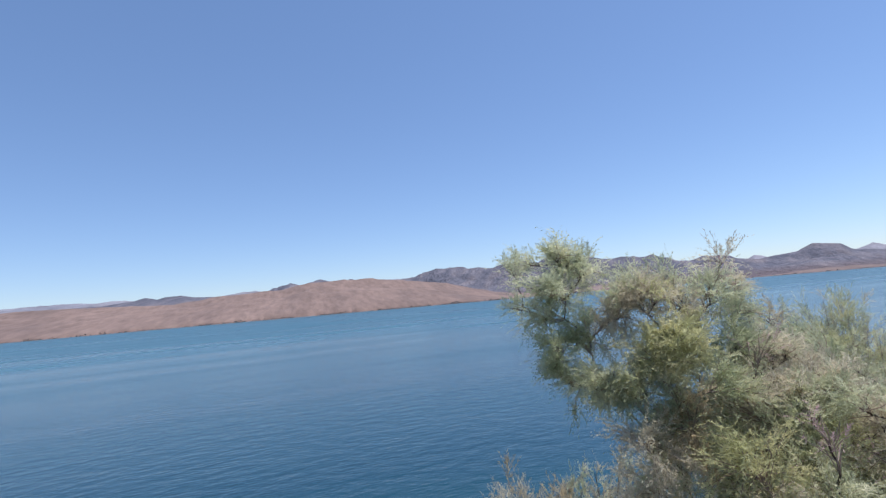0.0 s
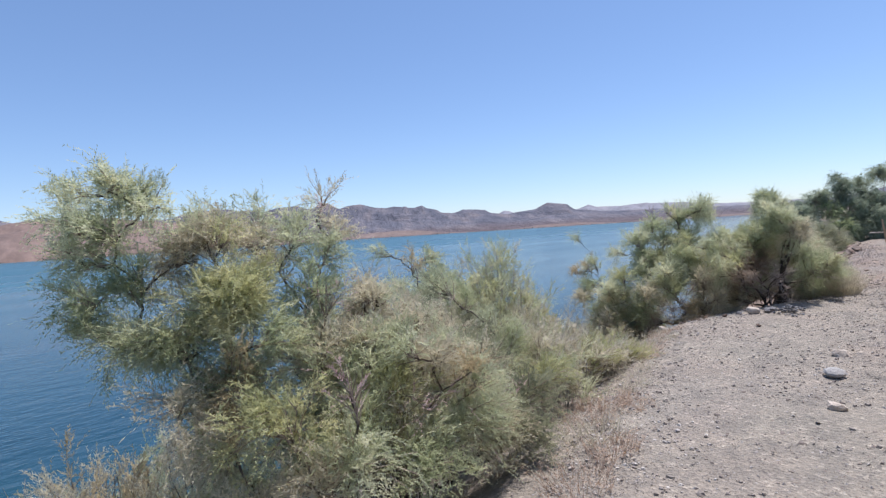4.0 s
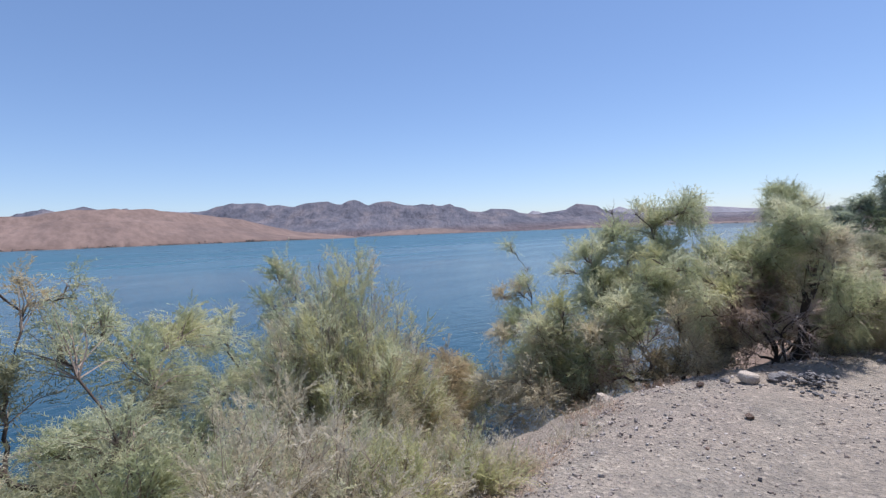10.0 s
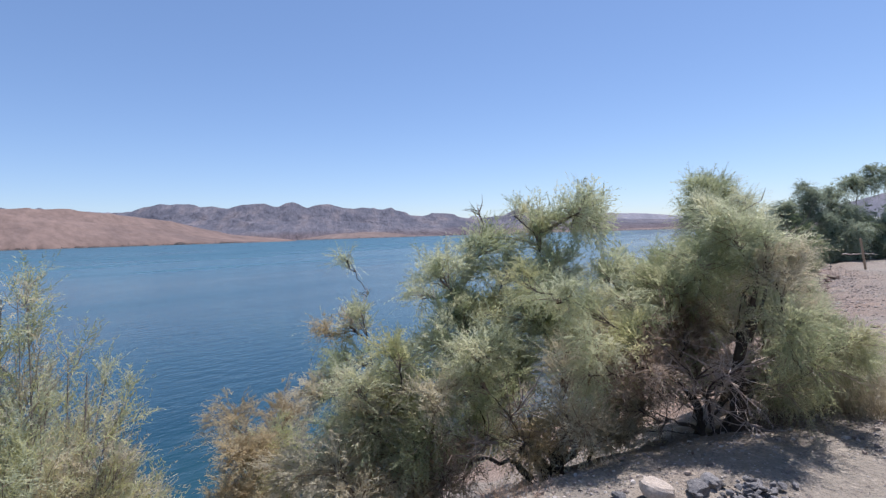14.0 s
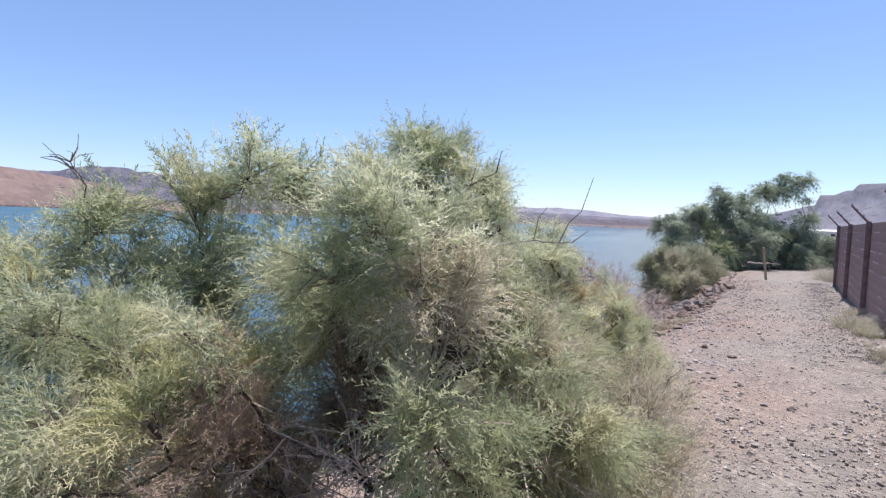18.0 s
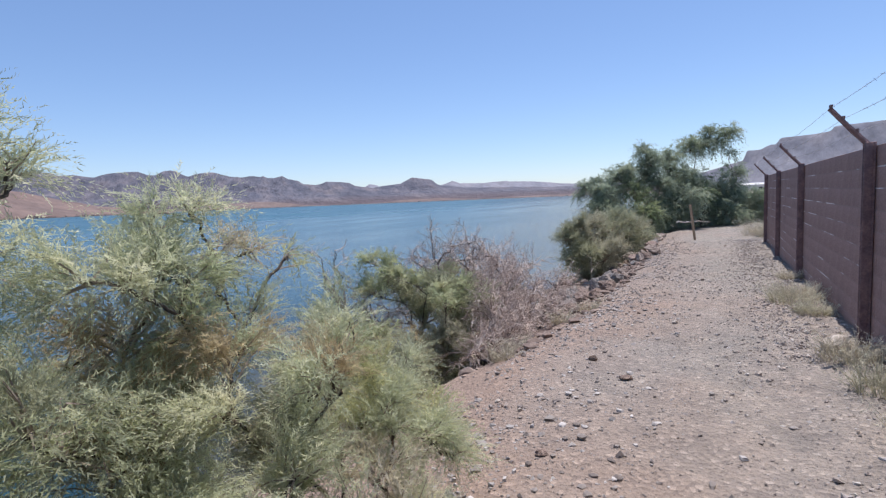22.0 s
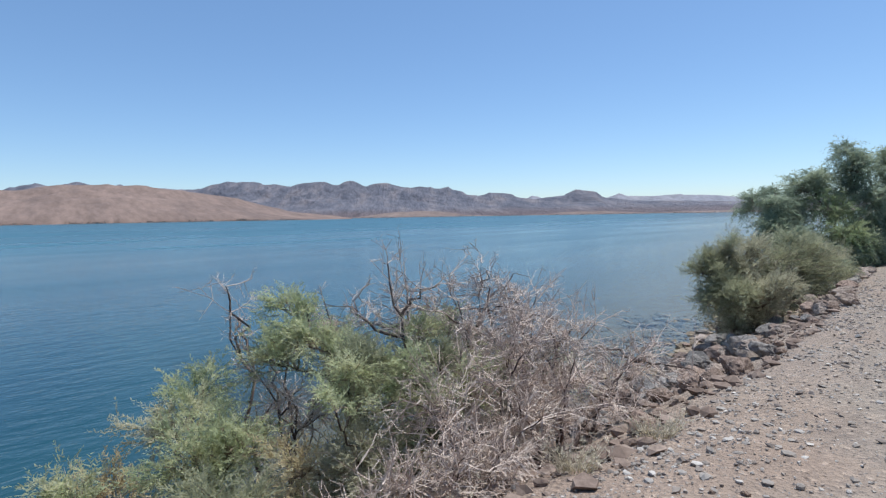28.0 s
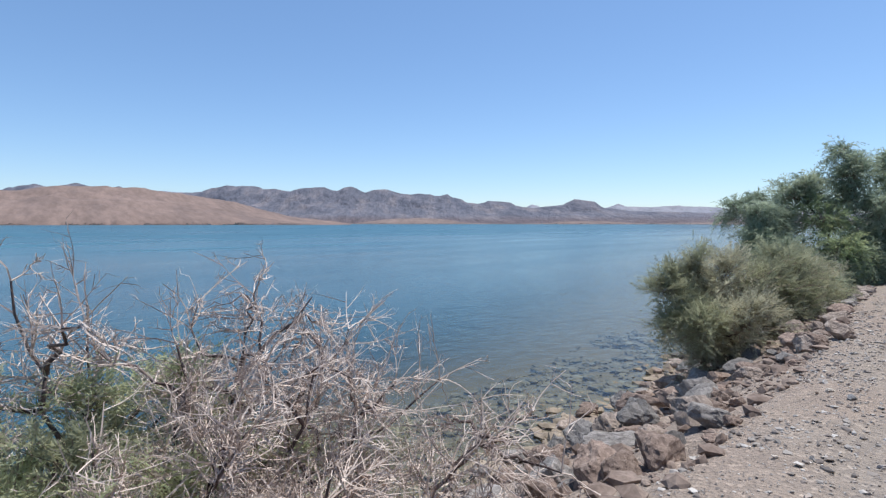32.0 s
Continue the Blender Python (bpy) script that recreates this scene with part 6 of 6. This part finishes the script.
for k, (x, y, r) in enumerate([(31.1, 3.5, 0.3), (29.9, 4.0, 0.36), (29.7, 3.5, 0.34), (29.4, 2.6, 0.3), (31.9, 2.0, 0.22), (32.5, 1.75, 0.22), (31.4, 4.2, 0.4), (28.4, 3.2, 0.3), (29.0, 4.4, 0.34), (27.8, 3.6, 0.28), (30.6, 4.9, 0.36)]):
    place_stone(BIG[k % 8], "boulder", ("big angular brown boulder on the bank", "big angular tan boulder on the bank", "big angular grey boulder on the bank")[(0, 1, 2, 2, 0, 1, 0, 2)[k % 8]], x, y, r, 700 + k, "boulders along the bank", 0.3, "boulder", (1.1, 0.9, 1.0))

# stones on the crest and over the path
rt = random.Random(21)
for k in range(70):
    x = rt.uniform(6, 40)
    e = float(edge_y(x))
    y = e - abs(rt.gauss(0, 0.45)) + 0.15 if k % 3 else rt.uniform(-1.1, e)
    r = rt.choice((0.014, 0.018, 0.022, 0.026, 0.032, 0.045))
    kind = rt.randrange(8)
    place_stone(STONES[kind], "stone", ("pinkish-brown loose stone", "blue-grey loose stone", "pinkish-brown loose stone", "pale loose stone")[kind % 4] + " on gravelly dirt", x, y, r, 500 + k, "loose stones by the path", 0.25)


def scatter_gravel(name, label, n, seed, xr, yfun, sizes, material, flat=0.6, plain=False):
    """Thousands of tiny stones, joined."""
    rng = np.random.default_rng(seed)
    bm = bmesh.new()
    bmesh.ops.create_icosphere(bm, subdivisions=1, radius=1)
    bm.verts.ensure_lookup_table()
    v0 = np.array([v.co for v in bm.verts])
    f0 = np.array([[v.index for v in f.verts] for f in bm.faces])
    bm.free()
    if plain:
        v0 = np.array([[1, 0, -0.3], [-1, 0, -0.3], [0, 1, -0.3], [0, -1, -0.3], [0, 0, 1.0]])
        f0 = np.array([[0, 2, 4], [2, 1, 4], [1, 3, 4], [3, 0, 4]])
        if sizes[1] > 0.016:
            # flat broken shards
            v0 = np.array([[0.7, 0.1, 0.75], [0.1, 0.65, 0.9], [-0.75, 0.2, 0.6], [-0.1, -0.6, 0.8], [1.0, 0.15, -0.4], [0.1, 0.95, -0.4], [-1.05, 0.1, -0.4], [-0.1, -0.9, -0.4]])
            f0 = np.array([[0, 1, 2], [0, 2, 3], [0, 4, 5], [0, 5, 1], [1, 5, 6], [1, 6, 2], [2, 6, 7], [2, 7, 3], [3, 7, 4], [3, 4, 0]])
    x = xr[0] + (xr[1] - xr[0]) * rng.random(n)
    y = yfun(x, rng)
    keep = vnoise(x * 1.3, y * 1.3, seed) + 0.25 * rng.random(n) > 0.42
    x, y = x[keep], y[keep]
    n = len(x)
    r = sizes[0] * (sizes[1] / sizes[0]) ** (rng.random(n) ** 2.4)
    sc = r[:, None] * (0.7 + 0.6 * rng.random((n, 3))) * np.array([1, 1, flat])
    jit = 1 + 0.28 * rng.normal(size=(n, len(v0), 1))
    th = rng.random(n) * 6.28
    v = v0[None] * jit * sc[:, None]
    c, s = np.cos(th)[:, None], np.sin(th)[:, None]
    vx_, vy_ = v[..., 0] * c - v[..., 1] * s, v[..., 0] * s + v[..., 1] * c
    z = ground_z(x, y)
    v = np.stack([vx_ + x[:, None], vy_ + y[:, None], v[..., 2] + (z + r * flat * 0.35)[:, None]], -1)
    f = f0[None] + (np.arange(n) * len(v0))[:, None, None]
    return tagged(part_np(name, v.reshape(-1, 3), f.reshape(-1, 3), material), label, "gravel", kind="stuff")


def island_material(c0=(0.24, 0.21, 0.195), c1=(0.33, 0.28, 0.245), c2=(0.40, 0.335, 0.285), c3=(0.38, 0.35, 0.33), c4=(0.47, 0.42, 0.37)):
    """Gravel whose stones differ one from another."""
    m, nodes, links, bsdf = shader("gravel_stones")
    geo = nodes.new("ShaderNodeNewGeometry")
    r = ramp_node(nodes, links, geo.outputs["Random Per Island"], [(0.0, c0), (0.2, c1), (0.55, c2), (0.8, c3), (1.0, c4)])
    links.new(r.outputs[0], bsdf.inputs["Base Color"])
    bsdf.inputs["Roughness"].default_value = 0.9
    bsdf.inputs["Specular IOR Level"].default_value = 0.2
    return m


M_GRAVEL = island_material(c4=(0.58, 0.54, 0.49))
M_FRAGMENT = island_material((0.19, 0.160, 0.144), (0.24, 0.205, 0.180), (0.30, 0.268, 0.240), (0.35, 0.32, 0.295), (0.55, 0.51, 0.47))
M_RUBBLE = rough_material("brown_rubble", (0.115, 0.083, 0.068), (0.215, 0.16, 0.13), (0.36, 0.285, 0.235), 2.5, 22.0, 0.92, 0.4, 0.01)
scatter_gravel("gravel", "small mixed gravel over the path", 36000, 1, (5, 31), lambda x, g: -1.15 + (edge_y(x) + 1.3) * g.random(len(x)), (0.004, 0.015), M_GRAVEL, plain=True)
scatter_gravel("gravel", "stony grit along the crest of the bank", 6500, 2, (4, 40), lambda x, g: edge_y(x) - 0.1 + g.normal(0, 0.5, len(x)), (0.006, 0.028), M_GRAVEL, plain=True)
scatter_gravel("gravel", "loose gravel strip at the foot of the wall", 15000, 3, (14, 37), lambda x, g: np.maximum(-0.72 + g.normal(0, 0.32, len(x)), -1.2), (0.006, 0.023), M_GRAVEL, plain=True)
scatter_gravel("rubble", "broken stone fragments along the crest", 4600, 6, (17, 36), lambda x, g: edge_y(x) + 0.15 - 1.1 * np.abs(g.normal(0, 0.75, len(x))), (0.008, 0.034), M_FRAGMENT, 0.55)
scatter_gravel("rubble", "stone fragments scattered over the worn path", 2600, 8, (18, 34), lambda x, g: -1.1 + (edge_y(x) + 1.1) * g.random(len(x)), (0.006, 0.024), M_FRAGMENT, 0.5, plain=True)
scatter_gravel("rubble", "stone chips over the open gravel", 15000, 9, (4.5, 18), lambda x, g: -1.0 + (edge_y(x) + 1.1) * g.random(len(x)), (0.006, 0.024), M_FRAGMENT, 0.5, plain=True)
scatter_gravel("rubble", "rubble between the boulders on the bank", 6500, 4, (21, 42), lambda x, g: edge_y(x) + (water_y(x) - edge_y(x)) * g.random(len(x)), (0.02, 0.12), M_RUBBLE)
scatter_gravel("submerged_stones", "algae-brown stones under the clear shallows", 4200, 5, (21, 46), lambda x, g: water_y(x) - 0.3 + 5.0 * g.random(len(x)) ** 1.2, (0.05, 0.24), M_WET, 0.45)


# ---- dry grass and weeds ----
def grass_tuft(name, label, x, y, radius, height, blades, material, seed, category="grass", lean=0.5):
    rng = np.random.default_rng(seed)
    z = float(ground_z(x, y))
    a, rad = rng.random(blades) * 6.28, radius * np.sqrt(rng.random(blades))
    foot = np.stack([rad * np.cos(a), rad * np.sin(a), np.zeros(blades)], 1)
    foot[:, 2] = ground_z(x + foot[:, 0], y + foot[:, 1]) - z - 0.02
    out = np.stack([np.cos(a), np.sin(a), np.zeros(blades)], 1) * lean + rng.normal(0, 0.35, (blades, 3)) * np.array([1, 1, 0])
    h = height * (0.4 + 0.7 * rng.random((blades, 1)))
    tip = foot + out * h + np.array([0, 0, 1]) * h
    mid = (foot + tip) / 2 + np.array([0, 0, 0.18]) * h
    p = bezier(foot, mid, tip, 3)
    rr = np.linspace(1, 0.25, 3)[None] * (0.0022 + 0.0012 * rng.random((blades, 1)))
    v, f = tubes(p, rr, 3)
    ob = tagged(new(name), label, category)
    ob.location = (x, y, z)
    tagged(part_np("grass", v, f, material, ob), kind="stuff")
    n = blades * 2
    pick = rng.integers(0, blades, n)
    d = rng.normal(size=(n, 3))
    d /= np.linalg.norm(d, axis=1, keepdims=True)
    v, f = needles(p[pick, rng.integers(1, 3, n)], d, np.full(n, 0.05), 4, 0.025, 0.006, 0.2, rng)
    tagged(part_np("seed_fluff", v, f, material, ob), kind="stuff")
    return ob


M_PALEGREEN = foliage_material("pale_green_grass", (0.52, 0.50, 0.38), (0.63, 0.60, 0.47), (0.73, 0.70, 0.57))
for k, (x, y, r, h) in enumerate([(24.1, -0.85, 0.32, 0.24), (24.7, -0.95, 0.26, 0.22), (21.3, -1.0, 0.2, 0.22), (20.5, -1.1, 0.22, 0.26), (19.4, -1.12, 0.2, 0.24), (26.6, -1.05, 0.16, 0.16), (23.4, -1.0, 0.18, 0.16), (38.5, -1.3, 0.6, 0.6), (37.6, -1.5, 0.45, 0.5), (39.4, -1.9, 0.6, 0.55)]):
    grass_tuft("grass_tuft", "pale dry grass tuft at the foot of the wall", x, y, r, h, 260 if r < 0.4 else 420, M_STRAW if k % 3 else M_PALEGREEN, 40 + k)
for k, (x, y, r, h) in enumerate([(6.3, 1.9, 0.25, 0.35), (6.8, 2.2, 0.3, 0.3), (7.3, 2.3, 0.3, 0.25), (7.9, 2.2, 0.28, 0.18), (6.0, 1.6, 0.22, 0.3), (5.4, 1.6, 0.3, 0.35), (8.6, 2.5, 0.3, 0.2), (9.4, 2.7, 0.3, 0.2), (10.0, 2.85, 0.3, 0.22), (10.6, 2.9, 0.3, 0.25), (11.3, 3.0, 0.3, 0.22), (7.2, 1.9, 0.2, 0.12), (11.6, 3.3, 0.3, 0.2), (12.6, 2.9, 0.25, 0.2)]):
    grass_tuft("grass_tuft", "reddish dry grass at the path's edge", x, y, r, h * 0.6, 90, M_STRAWPINK if k % 3 else M_STRAW, 60 + k)
for k, (x, y, r, h) in enumerate([(16.2, 1.15, 0.32, 0.55), (15.8, 1.0, 0.28, 0.5), (16.7, 1.3, 0.32, 0.5), (17.1, 1.45, 0.26, 0.42), (15.4, 0.8, 0.24, 0.4), (16.4, 0.95, 0.24, 0.38)]):
    grass_tuft("dry_weed", "straw-coloured weed with pale seed heads", x, y, r, h, 420, M_STRAW, 80 + k, "weed", 0.35)
for k, (x, y) in enumerate([(23.3, 2.1), (22.2, 2.4), (24.2, 1.9), (21.2, 2.2)]):
    grass_tuft("dry_weed", "small straw-coloured weed on the crest", x, y, 0.12, 0.22, 120, M_STRAW, 95 + k, "weed")


# ---- post and bare snags ----
sign = tagged(new("wooden_post"), "weathered tan wooden post leaning at the path's end", "post")
sign.matrix_world = pose(37.2, 0.87, float(ground_z(37.2, 0.87)) - 0.1, -7, 2, 10)
bm = bmesh.new()
box(bm, -0.04, 0.04, -0.04, 0.04, 0, 1.34, 0.008)
part("shaft", bm, M_WOOD, sign)
bm = bmesh.new()
box(bm, -0.043, 0.043, -0.043, 0.043, 1.34, 1.40, 0.01)
part("cap", bm, M_WOOD, sign)


def bare_branch(name, label, pts, radius, material, seed, offshoots=()):
    """A bare crooked branch as one tube, with forks."""
    root = tagged(new(name), label, "branch")
    P = np.array(pts, float)
    root.location = P[0]
    t = np.linspace(0, len(P) - 1, 5 * (len(P) - 1) + 1)
    p = np.stack([np.interp(t, np.arange(len(P)), P[:, k]) for k in range(3)], 1) - P[0]
    p += np.random.default_rng(seed).normal(0, radius * 0.35, p.shape)
    v, f = tubes(p[None], np.linspace(radius, radius * 0.3, len(p))[None], 6)
    part_np("stem", v, f, material, root, smooth=True)
    for k, pts2 in enumerate(offshoots):
        q = np.array(pts2, float) - P[0]
        v, f = tubes(q[None], np.linspace(radius * 0.55, radius * 0.2, len(q))[None], 5)
        part_np("fork", v, f, material, root, smooth=True)
    return root


bare_branch("bare_branch", "bare grey snag with upturned twigs above the shrubs", [(15.9, 2.1, 4.2), (15.55, 1.85, 4.75), (15.65, 1.6, 4.8), (15.72, 1.45, 4.79), (15.78, 1.38, 4.8)], 0.009, M_GREYBARK, 3,
            [[(15.72, 1.45, 4.79), (15.70, 1.38, 4.93), (15.69, 1.30, 5.0), (15.68, 1.23, 5.21)], [(15.65, 1.6, 4.8), (15.6, 1.55, 4.95), (15.62, 1.5, 5.02)], [(15.78, 1.38, 4.8), (15.86, 1.3, 4.88)], [(15.58, 1.8, 4.78), (15.5, 1.75, 5.0), (15.42, 1.7, 5.15)]])
bare_branch("bare_branch", "bare forked twig above the thicket", [(14.9, 2.1, 4.7), (14.95, 1.95, 5.05), (15.05, 1.75, 5.12), (15.12, 1.62, 5.2)], 0.008, M_DEADBARK, 4, [[(15.05, 1.75, 5.12), (15.12, 1.75, 5.25)], [(15.12, 1.62, 5.2), (15.1, 1.58, 5.32)]])
bare_branch("tree_trunk", "old dark tamarisk trunk with peeling bark leaning over the bank", [(14.62, 1.78, 3.15), (14.68, 1.72, 3.9), (14.80, 1.70, 4.2), (14.96, 1.74, 4.44), (15.0, 1.72, 4.62), (15.06, 1.76, 4.95)], 0.055, M_BARK, 8,
            [[(14.70, 1.68, 3.9), (14.74, 1.60, 4.15), (14.84, 1.56, 4.32), (14.94, 1.57, 4.36)], [(14.78, 1.68, 4.15), (14.80, 1.62, 4.4), (14.76, 1.62, 4.55)], [(14.72, 1.68, 4.05), (14.98, 1.60, 4.12), (15.12, 1.52, 4.05)]])
log = bare_branch("fallen_log", "pale bleached log lying behind the post", [(40.9, 1.75, 3.45), (41, 1.3, 3.42), (41.1, 0.9, 3.46), (41.1, 0.45, 3.40)], 0.035, M_DEADWOOD, 6)
